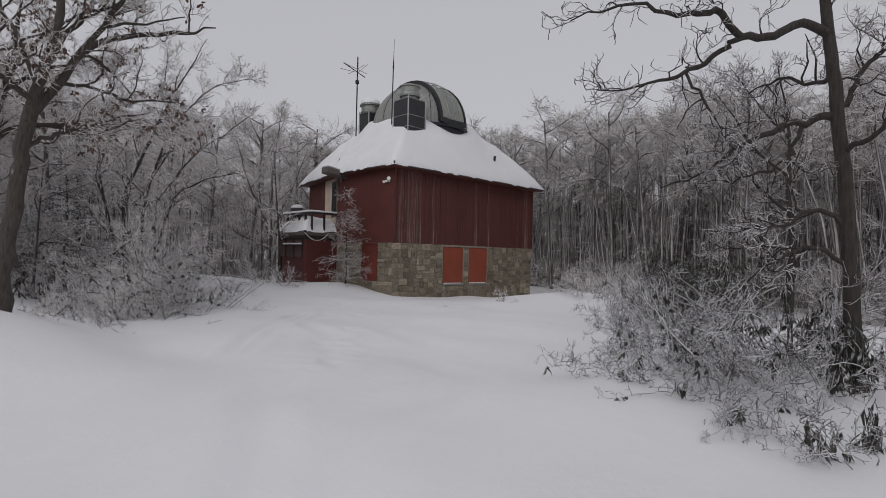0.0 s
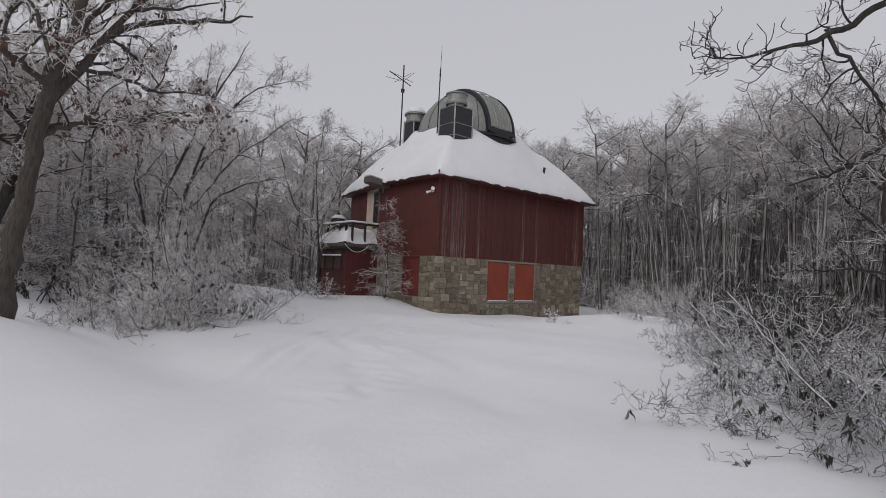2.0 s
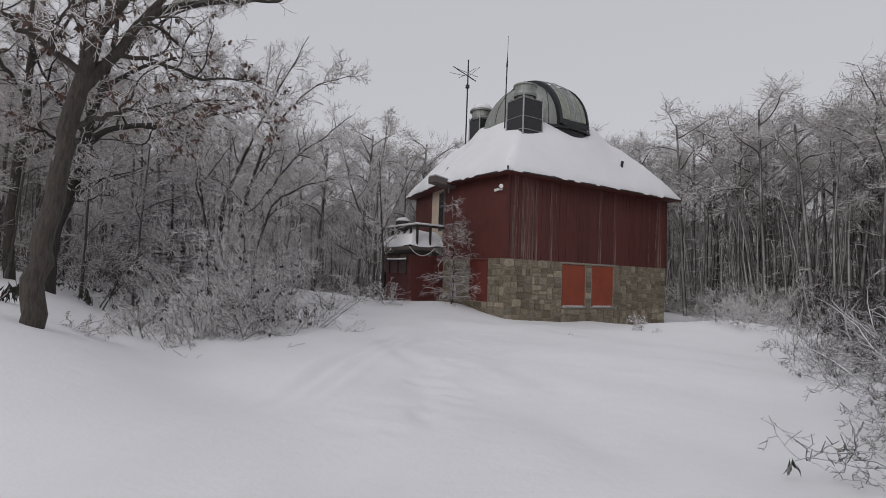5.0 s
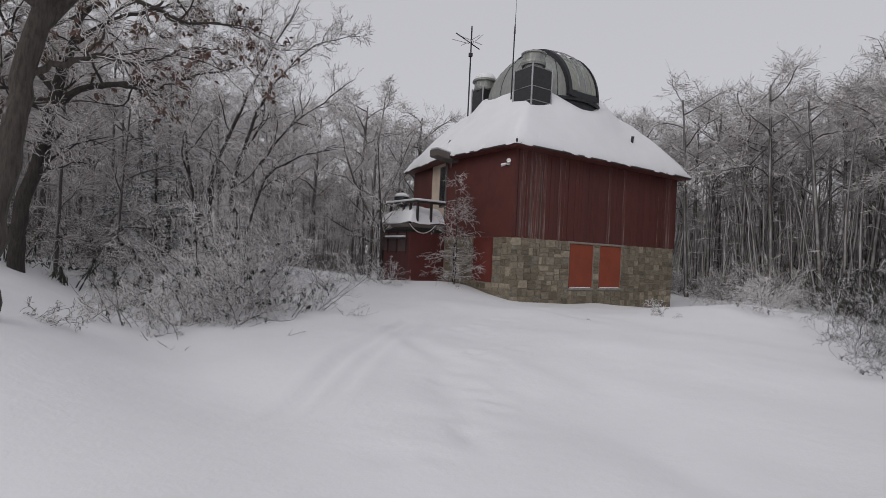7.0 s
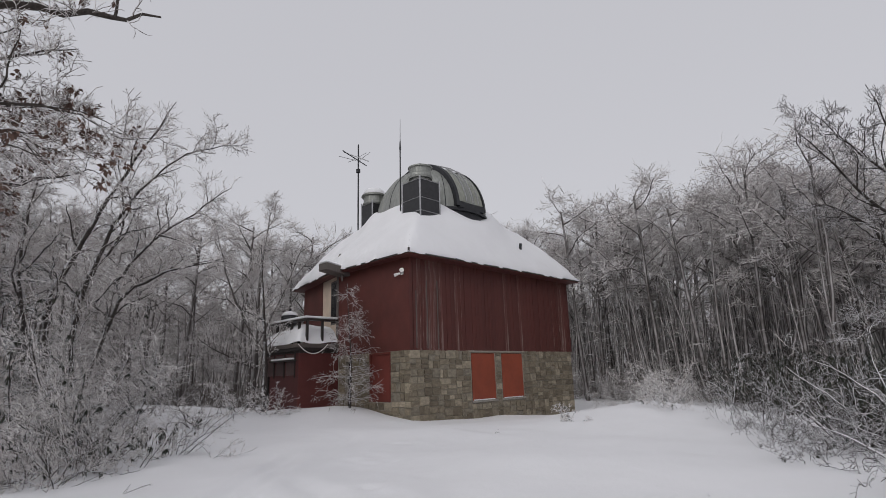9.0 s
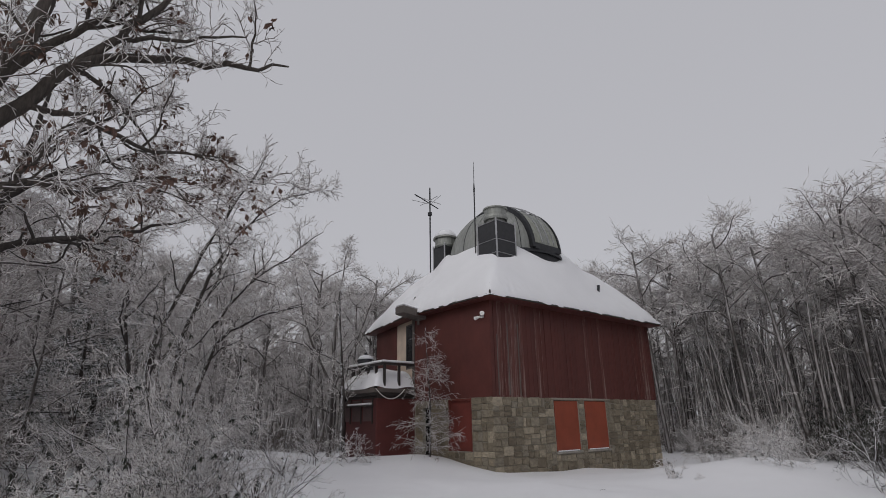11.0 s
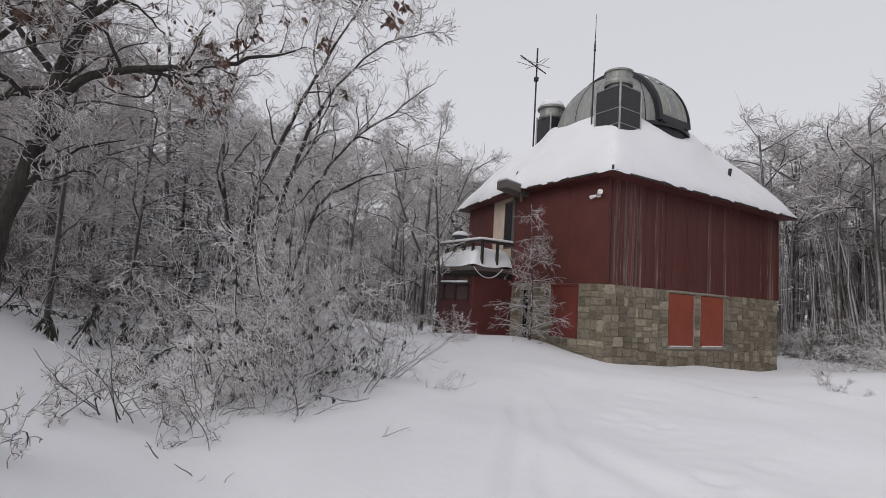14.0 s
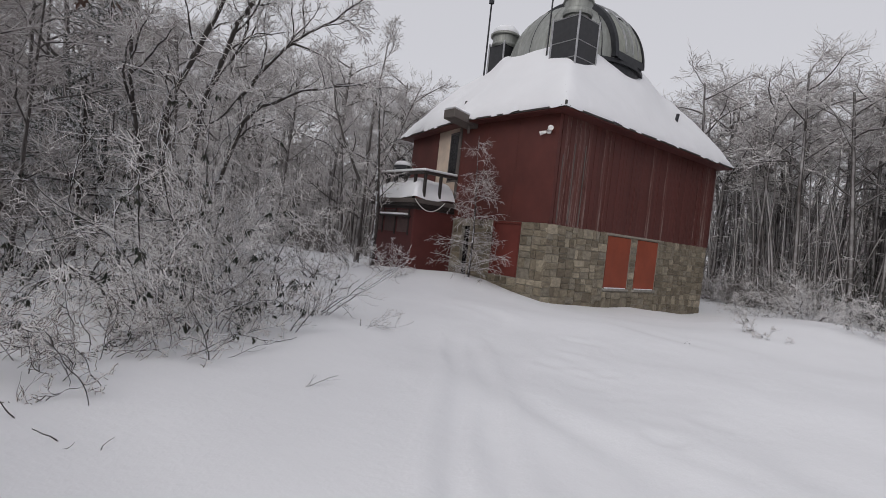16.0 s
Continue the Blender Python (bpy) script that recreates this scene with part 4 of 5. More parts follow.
def make_tree(name, label, at, limbs, spec, seed, leaves=0, leaf_size=0.09, bark=BARK, twig=TWIG, category="tree", group="", leaf_mat=DEAD_LEAF, sides=9, thin=0.004, shoots_from=0, leaf_label="a few withered brown leaves", leaf_band=(0.0, 0.9)):
    """limbs: lists of (x, y, z, radius) in the world; the shoots of spec grow on them."""
    rng = np.random.default_rng(seed)
    t = group_thing(name, label, category, group, at=at)
    fine = Tubes()
    base = np.array(at)
    for n, limb in enumerate(limbs):
        wood = Tubes()
        pts = rounded(limb, rng)
        p = pts[:, :3] - base
        wood.add(p, pts[:, 3], sides)
        s0 = [list(spec[0])] + list(spec[1:])
        if n == 0 and shoots_from:
            s0[0][7] = shoots_from
        sprout(rng, p, pts[:, 3], [wood, fine, fine], 0, s0, thin)
        if n:
            sprout(rng, p, pts[:, 3], [fine, fine, fine], 0, END, thin)
        wood.thing("limb" if n else "trunk", bark, t)
    tagged(fine.thing("crown", twig, t, "bare twigs white with rime"), kind="stuff")
    if leaves:
        lf = Tubes()
        a = np.concatenate(fine.v)
        lo, hi = a[:, 2].min(), a[:, 2].max()
        a = a[(a[:, 2] >= lo + leaf_band[0] * (hi - lo)) & (a[:, 2] <= lo + leaf_band[1] * (hi - lo))]
        centre = a[rng.integers(0, len(a), max(3, leaves // 7))]
        for _ in range(leaves):
            p = centre[rng.integers(len(centre))] + rng.normal(0, 0.018, 3)
            lf.leaf(p, unit(rng.normal(0, 0.7, 3) + np.array([0, 0, -0.8])), unit(rng.normal(0, 1, 3)), leaf_size * rng.uniform(0.6, 1.3), leaf_size * rng.uniform(0.3, 0.6))
        tagged(lf.thing("foliage", leaf_mat, t, leaf_label), kind="stuff")
    return t


def foot(x, y, sink=0.08):
    return (x, y, float(ground_z(x, y)) - sink)


def down(limb, at):
    """The first point of a trunk goes down to its foot."""
    return [(at[0], at[1], at[2], limb[0][3] * 1.12)] + limb


NEAR = [(8, 1.1, 52, 0.24, 0.05, 8, 5, 0.2), (7, 0.52, 50, 0.3, 0.04, 6, 3, 0.1), (5, 0.25, 45, 0.34, 0.03, 3, 3, 0.1), (2, 0.1, 45, 0.3, 0.0, 1, 3, 0.1)]
THIN = [(6, 1.1, 52, 0.24, 0.05, 8, 5, 0.2), (5, 0.5, 50, 0.3, 0.04, 6, 3, 0.1), (4, 0.24, 45, 0.34, 0.03, 3, 3, 0.1)]
# the leaning oak on the bank
fa = foot(1.1, 10.3)
make_tree("oak_tree", "leaning oak with rimed twigs and brown leaves on the bank", fa, [
    down([(1.12, 10.32, 1.88, 0.098), (1.20, 10.37, 2.50, 0.090), (1.27, 10.42, 3.06, 0.085), (1.34, 10.47, 3.65, 0.084), (1.47, 10.52, 4.25, 0.064), (1.60, 10.57, 4.89, 0.055), (1.67, 10.66, 5.68, 0.042), (1.71, 10.76, 6.66, 0.016)], fa),
    [(1.34, 10.47, 3.65, 0.062), (1.63, 10.57, 4.14, 0.052), (1.91, 10.65, 4.67, 0.046), (2.39, 10.80, 5.04, 0.038), (3.09, 10.88, 5.33, 0.030), (3.74, 10.91, 5.64, 0.010)],
    [(1.84, 10.66, 4.58, 0.040), (2.11, 10.73, 5.04, 0.036), (2.36, 10.81, 5.53, 0.030), (2.65, 10.86, 6.29, 0.020), (2.92, 10.91, 7.10, 0.008)],
    [(1.28, 10.42, 3.22, 0.032), (1.46, 10.47, 3.39, 0.028), (1.78, 10.56, 3.55, 0.024), (2.15, 10.63, 3.60, 0.019), (2.45, 10.69, 3.83, 0.013), (2.83, 10.73, 3.94, 0.005)],
    [(1.36, 10.47, 3.84, 0.040), (1.09, 10.36, 4.01, 0.034), (0.76, 10.24, 4.14, 0.026), (0.44, 10.11, 4.13, 0.017), (0.10, 9.95, 3.89, 0.006)],
    [(1.49, 10.52, 4.32, 0.040), (1.82, 10.86, 5.08, 0.032), (2.21, 11.13, 5.87, 0.022), (2.65, 11.37, 6.74, 0.008)],
    [(1.63, 10.57, 4.14, 0.028), (2.05, 10.64, 4.18, 0.022), (2.54, 10.78, 4.17, 0.015), (3.15, 10.86, 4.28, 0.005)],
    [(1.42, 10.47, 3.99, 0.028), (1.24, 10.67, 4.55, 0.024), (1.03, 10.86, 5.13, 0.017), (0.87, 11.05, 5.74, 0.006)],
], NEAR, 3, leaves=1500, leaf_size=0.075, shoots_from=0.45, leaf_band=(0.05, 0.6))
fb = foot(0.95, 15.49)
make_tree("oak_tree", "dark slim oak whose long limb hangs over the bushes", fb, [
    down([(0.95, 15.40, 2.15, 0.106), (1.11, 15.41, 2.91, 0.101), (1.24, 15.43, 3.53, 0.095), (1.33, 15.43, 4.21, 0.087), (1.45, 15.44, 4.79, 0.067), (1.59, 15.44, 5.48, 0.056), (1.69, 15.44, 6.30, 0.039), (1.76, 15.45, 7.28, 0.013)], fb),
    [(1.40, 15.44, 4.07, 0.056), (1.64, 15.31, 4.31, 0.052), (2.03, 15.05, 4.40, 0.045), (2.46, 14.78, 4.46, 0.038), (2.97, 14.58, 4.59, 0.029), (3.51, 14.36, 4.77, 0.017), (3.84, 14.14, 4.92, 0.006)],
    [(1.11, 15.41, 2.90, 0.045), (1.28, 15.29, 3.05, 0.038), (1.29, 15.29, 3.40, 0.031), (1.49, 15.18, 3.60, 0.018)],
    [(2.16, 14.92, 4.40, 0.027), (2.54, 14.76, 4.35, 0.020), (2.88, 14.46, 4.18, 0.007)],
    [(1.51, 15.44, 5.05, 0.045), (1.97, 15.19, 5.44, 0.036), (2.57, 14.89, 5.74, 0.025), (3.18, 14.55, 5.86, 0.007)],
    [(1.33, 15.43, 4.21, 0.045), (0.94, 15.66, 4.70, 0.034), (0.60, 15.88, 5.34, 0.022), (0.34, 15.97, 6.04, 0.007)],
    [(1.59, 15.44, 5.48, 0.039), (2.14, 15.57, 6.35, 0.029), (2.89, 15.65, 7.11, 0.020), (3.74, 15.63, 7.60, 0.007)],
    [(1.28, 15.43, 3.85, 0.034), (0.93, 15.13, 3.98, 0.027), (0.62, 14.83, 4.07, 0.018), (0.33, 14.64, 4.08, 0.007)],
], NEAR, 5, bark=DARK_BARK, leaves=1100, leaf_size=0.1, shoots_from=0.5, leaf_band=(0.2, 0.9))
fc = foot(0.35, 16.1)
make_tree("young_oak_tree", "thin straight rimed oak behind the leaning one", fc, [
    down([(0.30, 16.04, 2.18, 0.085), (0.31, 16.05, 2.94, 0.080), (0.35, 16.05, 3.80, 0.075), (0.39, 16.06, 4.84, 0.065), (0.42, 16.06, 5.91, 0.050), (0.45, 16.07, 7.45, 0.015)], fc),
    [(0.34, 16.05, 3.64, 0.040), (0.77, 15.81, 3.98, 0.034), (1.29, 15.55, 4.17, 0.024), (1.73, 15.37, 4.61, 0.008)],
    [(0.37, 16.05, 4.36, 0.040), (0.83, 16.32, 5.14, 0.030), (1.35, 16.56, 5.73, 0.022), (1.86, 16.77, 6.35, 0.008)],
    [(0.39, 16.06, 4.84, 0.040), (0.05, 15.80, 5.27, 0.030), (-0.20, 15.64, 5.80, 0.008)],
    [(0.40, 16.06, 5.41, 0.040), (0.87, 16.22, 6.40, 0.028), (1.30, 16.25, 7.30, 0.008)],
], THIN, 7, shoots_from=0.35, leaves=250, leaf_size=0.09, leaf_band=(0.1, 0.85))
fo = foot(-1.6, 14.6)
make_tree("oak_tree", "rimed oak with brown leaves at the edge of the woods", fo, [
    [(-1.6, 14.6, fo[2], 0.13), (-1.5, 14.6, 3.2, 0.11), (-1.3, 14.6, 5.1, 0.085), (-1.1, 14.7, 7.8, 0.02)],
    [(-1.45, 14.6, 3.6, 0.06), (-0.6, 14.1, 4.8, 0.045), (0.4, 13.7, 5.6, 0.01)],
    [(-1.4, 14.6, 4.4, 0.06), (-2.1, 14.2, 5.6, 0.04), (-2.7, 14.0, 6.6, 0.01)],
    [(-1.3, 14.6, 5.2, 0.05), (-0.5, 14.9, 6.4, 0.035), (0.3, 15.2, 7.4, 0.01)],
], NEAR, 9, shoots_from=0.35, leaves=250, leaf_size=0.09, leaf_band=(0.1, 0.85))

# the tree beside the path, and its long bare branches
fr = foot(6.45, 2.92)
RT = [(7, 0.55, 50, 0.32, 0.06, 8, 5, 0.25), (4, 0.3, 48, 0.36, 0.05, 6, 4, 0.2), (3, 0.14, 45, 0.34, 0.03, 4, 3, 0.2)]
make_tree("oak_tree", "dark bare tree with long crooked branches over the path", fr, [
    down([(6.49, 2.98, 1.33, 0.071), (6.49, 3.00, 1.85, 0.068), (6.48, 3.03, 2.37, 0.064), (6.48, 3.06, 2.89, 0.061), (6.47, 3.11, 3.43, 0.058), (6.46, 3.16, 3.97, 0.054), (6.45, 3.21, 4.52, 0.046), (6.44, 3.26, 5.19, 0.034), (6.44, 3.29, 5.97, 0.011)], fr),
    [(6.46, 3.17, 4.17, 0.045), (6.22, 3.35, 4.26, 0.040), (5.98, 3.52, 4.12, 0.038), (5.72, 3.73, 4.07, 0.034), (5.47, 3.84, 4.26, 0.030), (5.17, 4.08, 4.20, 0.022), (4.83, 4.34, 4.27, 0.014), (4.40, 4.70, 4.09, 0.005)],
    [(5.72, 3.72, 4.07, 0.026), (5.55, 3.91, 3.90, 0.024), (5.34, 4.06, 3.72, 0.020), (5.08, 4.29, 3.61, 0.012), (4.71, 4.57, 3.53, 0.005)],
    [(5.34, 4.06, 3.72, 0.014), (5.35, 3.88, 3.38, 0.011), (5.31, 3.69, 3.04, 0.005)],
    [(6.47, 3.13, 3.40, 0.040), (6.34, 3.27, 3.37, 0.034), (6.08, 3.54, 3.23, 0.028), (5.80, 3.80, 3.06, 0.022), (5.64, 3.97, 2.87, 0.014), (5.40, 4.31, 2.70, 0.005)],
    [(6.27, 3.35, 3.31, 0.022), (6.21, 3.43, 3.05, 0.018), (6.09, 3.49, 2.93, 0.014), (5.91, 3.77, 2.80, 0.009), (5.73, 4.01, 2.77, 0.004)],
    [(6.47, 3.11, 3.42, 0.030), (6.59, 3.02, 3.65, 0.026), (6.70, 2.92, 3.92, 0.022), (6.83, 2.67, 4.05, 0.008)],
    [(6.48, 3.08, 3.05, 0.030), (6.31, 2.85, 3.14, 0.022), (6.13, 2.61, 3.36, 0.014), (5.95, 2.33, 3.39, 0.005)],
    [(6.45, 3.22, 4.63, 0.040), (6.09, 3.50, 4.75, 0.030), (5.67, 3.87, 4.78, 0.020), (5.19, 4.29, 4.64, 0.006)],
    [(6.47, 3.15, 3.80, 0.026), (6.73, 3.35, 3.81, 0.020), (6.96, 3.70, 4.00, 0.014), (7.07, 4.07, 3.92, 0.005)],
    [(6.48, 3.03, 2.37, 0.026), (6.24, 3.25, 2.51, 0.020), (5.99, 3.46, 2.35, 0.013), (5.72, 3.71, 2.31, 0.005)],
    [(6.49, 3.00, 1.95, 0.024), (6.25, 3.21, 2.15, 0.018), (6.00, 3.42, 2.07, 0.012), (5.73, 3.66, 1.83, 0.005)],
    [(6.45, 3.21, 4.52, 0.040), (6.70, 2.91, 4.83, 0.028), (6.94, 2.52, 4.99, 0.008)],
], RT, 12, shoots_from=0.75, thin=0.0045, bark=DARK_BARK, twig=DIM_TWIG)

# the many-stemmed tree above the bushes
MID = [(11, 1.15, 44, 0.2, 0.05, 7, 4, 0.15), (8, 0.52, 46, 0.24, 0.04, 5, 3, 0.1), (7, 0.26, 46, 0.28, 0.02, 3, 3, 0.1)]
fd = foot(4.35, 17.2)
fdz = round(fd[2], 2)
make_tree("maple_tree", "many-stemmed bare tree white with rime behind the bushes", fd, [
    [(4.3, 17.2, fdz, 0.066), (4.03, 17.22, 3.05, 0.056), (4.32, 17.05, 4.24, 0.046), (4.73, 16.83, 5.41, 0.034), (5.15, 16.59, 6.44, 0.022), (5.61, 16.31, 7.53, 0.006)],
    [(4.4, 17.2, fdz, 0.06), (4.47, 17.11, 3.08, 0.050), (4.68, 16.85, 4.26, 0.040), (5.02, 16.53, 5.28, 0.028), (5.64, 16.08, 6.18, 0.016), (6.34, 15.52, 6.50, 0.006)],
    [(4.5, 17.2, fdz, 0.05), (4.94, 16.98, 2.79, 0.040), (5.14, 16.70, 3.49, 0.034), (5.65, 16.07, 3.89, 0.020), (6.43, 15.35, 4.14, 0.006)],
    [(4.3, 17.3, fdz, 0.046), (3.78, 17.48, 2.83, 0.040), (3.57, 17.62, 4.12, 0.030), (3.65, 17.70, 5.49, 0.018), (3.89, 17.76, 6.84, 0.006)],
    [(4.93, 16.77, 3.69, 0.030), (5.41, 16.39, 4.50, 0.024), (5.98, 15.92, 5.09, 0.016), (6.51, 15.42, 5.60, 0.006)],
    [(4.56, 16.99, 3.72, 0.026), (5.03, 16.95, 4.89, 0.020), (4.88, 17.10, 6.16, 0.013), (4.95, 17.18, 7.50, 0.005)],
], MID, 17, bark=LIMB, thin=0.0052)
# this tree's bark and twigs also carry the haze painted into their colour
fg = foot(10.3, 21.9)
make_tree("maple_tree", "slim rimed tree behind the balcony", fg, [
    [(10.3, 21.9, fg[2], 0.085), (10.3, 21.9, 3.4, 0.07), (10.35, 21.9, 5.2, 0.045), (10.6, 21.9, 7.4, 0.012)],
    [(10.3, 21.9, 2.9, 0.045), (11.0, 21.6, 4.6, 0.032), (11.6, 21.4, 6.3, 0.01)],
    [(10.3, 21.9, 3.0, 0.045), (9.5, 22.2, 4.8, 0.032), (9.0, 22.3, 6.6, 0.01)],
    [(10.3, 21.9, 2.2, 0.035), (9.3, 21.7, 2.6, 0.022), (8.3, 21.5, 3.1, 0.008)],
], MID, 19, bark=HAZED_TRUNK, twig=HAZED_TWIG, thin=0.007)
fq = foot(17.0, 5.8)
make_tree("maple_tree", "bare dark tree with rimed twigs at the edge of the clearing", fq, [
    [(17.00, 5.80, fq[2], 0.08), (17.05, 5.80, 2.6, 0.07), (16.90, 5.85, 4.0, 0.058), (17.10, 5.90, 5.6, 0.038), (16.80, 6.10, 7.4, 0.01)],
    [(16.95, 5.83, 3.4, 0.042), (16.50, 6.30, 3.9, 0.034), (16.00, 6.70, 4.6, 0.024), (15.40, 7.20, 5.0, 0.008)],
    [(16.95, 5.90, 4.4, 0.04), (16.50, 6.60, 5.2, 0.03), (16.20, 7.10, 6.2, 0.018), (15.70, 7.50, 6.9, 0.008)],
    [(17.00, 5.80, 2.4, 0.03), (16.40, 6.40, 2.5, 0.024), (15.80, 6.90, 2.4, 0.016), (15.20, 7.30, 2.6, 0.006)],
    [(17.10, 5.90, 5.4, 0.03), (17.20, 6.60, 6.4, 0.02), (16.80, 7.30, 7.6, 0.007)],
], MID, 29, bark=DARK_BARK, twig=DIM_TWIG, thin=0.006)
fs = foot(9.9, 20.4)
make_tree("young_tree", "dark trunk standing by the balcony corner", fs, [
    [(9.9, 20.4, fs[2], 0.07), (9.9, 20.4, 2.3, 0.06), (9.85, 20.5, 3.6, 0.045), (9.75, 20.7, 6.0, 0.01)],
], MID, 23, bark=LIMB, thin=0.005, shoots_from=0.3)


def make_pine(at, height, seed, label, spread=1.6):
    rng = np.random.default_rng(seed)
    t = group_thing("pine_tree", label, "tree", at=at)
    wood, need = Tubes(), Tubes()
    z = np.linspace(0, height, 9)
    wood.add(np.stack([0.05 * np.sin(z), 0.05 * np.cos(z * 1.3), z], -1), np.linspace(0.09, 0.01, 9), 7)
    for k in range(46):
        f = rng.uniform(0.18, 0.98)
        a = rng.uniform(0, 2 * math.pi)
        ln = spread * (1.05 - f) * rng.uniform(0.6, 1.2) + 0.15
        b = wander(rng, (0, 0, f * height), (math.cos(a), math.sin(a), 0.15), ln, 6, 0.08, -0.05)
        wood.add(b, np.linspace(0.018, 0.004, 7), 4)
        for _ in range(int(170 * ln)):
            s = rng.uniform(0.25, 1) * 6
            i = min(int(s), 5)
            p = b[i] + (b[i + 1] - b[i]) * (s - i) + rng.normal(0, 0.05, 3)
            need.leaf(p, unit(rng.normal(0, 0.8, 3) + unit(b[-1] - b[0])), unit(rng.normal(0, 0.4, 3) + np.array([0, 0, 1])), rng.uniform(0.07, 0.16), rng.uniform(0.012, 0.026))
    wood.thing("trunk", LIMB, t)
    tagged(need.thing("needle_mass", NEEDLE, t, "dark green needles loaded with snow"), kind="stuff")
    return t


make_pine(foot(3.6, 20.2), 5.4, 31, "small dark pine loaded with snow among bare trees", 1.9)
make_pine(foot(3.2, 19.4), 3.6, 33, "low dark pine under bare rimed trees", 1.6)


def make_sapling(at, height, seed):
    """A larch sapling: a thin leader with many fine drooping rimed twigs."""
    rng = np.random.default_rng(seed)
    t = group_thing("larch_sapling", "thin bare larch sapling with drooping rimed twigs by the door", "sapling", at=at)
    wood, fine = Tubes(), Tubes()
    z = np.linspace(0, height, 10)
    lead = np.stack([0.06 * np.sin(z * 1.1), -0.05 * np.cos(z) + 0.05, z], -1)
    wood.add(lead, np.linspace(0.034, 0.006, 10), 6)
    for k in range(76):
        f = 0.05 + 0.92 * rng.random() ** 1.3
        a = rng.uniform(0, 2 * math.pi)
        ln = (1.05 - f) * 1.2 * rng.uniform(0.6, 1.2) + 0.12
        i = min(int(f * 9), 8)
        b = wander(rng, lead[i] + (lead[i + 1] - lead[i]) * (f * 9 - i), (math.cos(a), math.sin(a), 0.25), ln, 7, 0.11, -0.07)
        rad = np.linspace(0.008, 0.0035, 8)
        fine.add(b, rad, 4)
        sprout(rng, b, rad, [fine], 0, [(7, 0.35, 45, 0.15, -0.08, 4, 3, 0.15), (3, 0.14, 40, 0.15, -0.05, 2, 3, 0.2)], 0.004)
    wood.thing("trunk", LIMB, t)
    tagged(fine.thing("twig_mass", LARCH_TWIG, t, "fine twigs thinly rimed"), kind="stuff")
    return t


make_sapling(foot(11.16, 17.95), 3.55, 41)


# ---- bushes ----
def make_bush(at, radius, height, stems, seed, label, leaves=0, name="bush", way=(0, 0), leaf_mat=DARK_LEAF, leaf_size=0.075, twig=TWIG, dense=1.0, group="bushes in the clearing", thin=0.0035, joined=False):
    rng = np.random.default_rng(seed)
    t = group_thing(name, label, "bush", group, at=at)
    wood, fine = Tubes(), Tubes()
    tips = []
    for k in range(stems):
        a = rng.uniform(0, 2 * math.pi)
        lean = rng.uniform(0.25, 1.1)
        d = np.array([math.cos(a) * lean + way[0], math.sin(a) * lean + way[1], rng.uniform(0.5, 1.1)])
        ln = (0.55 * height + 0.7 * radius) * rng.uniform(0.6, 1.2)
        p0 = np.array([rng.normal(0, 0.22 * radius), rng.normal(0, 0.22 * radius), 0.0])
        b = wander(rng, p0, d, ln, 12, 0.24, -0.02)
        reach = np.hypot(*(b[:, :2] - p0[:2]).T).max()
        b[:, :2] = p0[:2] + (b[:, :2] - p0[:2]) * min(1.0, 0.95 * radius / (reach + 1e-6))
        b[2:, 2] = np.maximum(b[2:, 2], 0.06 + 0.02 * rng.random(len(b) - 2))
        rad = np.linspace(0.0045 + 0.0045 * ln, 0.003, 13) * (0.6 if height < 0.85 else 1.0)
        if not joined:
            wood = Tubes()
        wood.add(b, rad, 4)
        tips += list(b[3:])
        sprout(rng, b, rad, [wood, fine], 0, [(5 * dense, 0.42 * ln, 50, 0.34, 0.03, 7, 3, 0.2), (5 * dense, 0.2 * ln, 50, 0.4, 0.02, 5, 3, 0.15), (2, 0.09 * ln, 45, 0.3, 0.0, 1, 3, 0.2)], thin)
        if not joined:
            wood.thing("stem", STEM, t)
    if joined:
        tagged(wood.thing("stem_cluster", LIMB, t), kind="stuff")
    tagged(fine.thing("twig_mass", twig, t, "fine twigs white with rime"), kind="stuff")
    if leaves:
        lf = Tubes()
        tips = np.array(tips)
        for _ in range(leaves // 6):
            c = tips[rng.integers(len(tips))]
            for _ in range(6):
                lf.leaf(c + rng.normal(0, 0.012, 3), unit(rng.normal(0, 0.35, 3) + np.array([0, 0, -1.0])), unit(rng.normal(0, 1, 3)), leaf_size * rng.uniform(0.7, 1.2), leaf_size * rng.uniform(0.22, 0.36))
        tagged(lf.thing("foliage", leaf_mat, t, "curled hanging dark evergreen leaves"), kind="stuff")
    return t


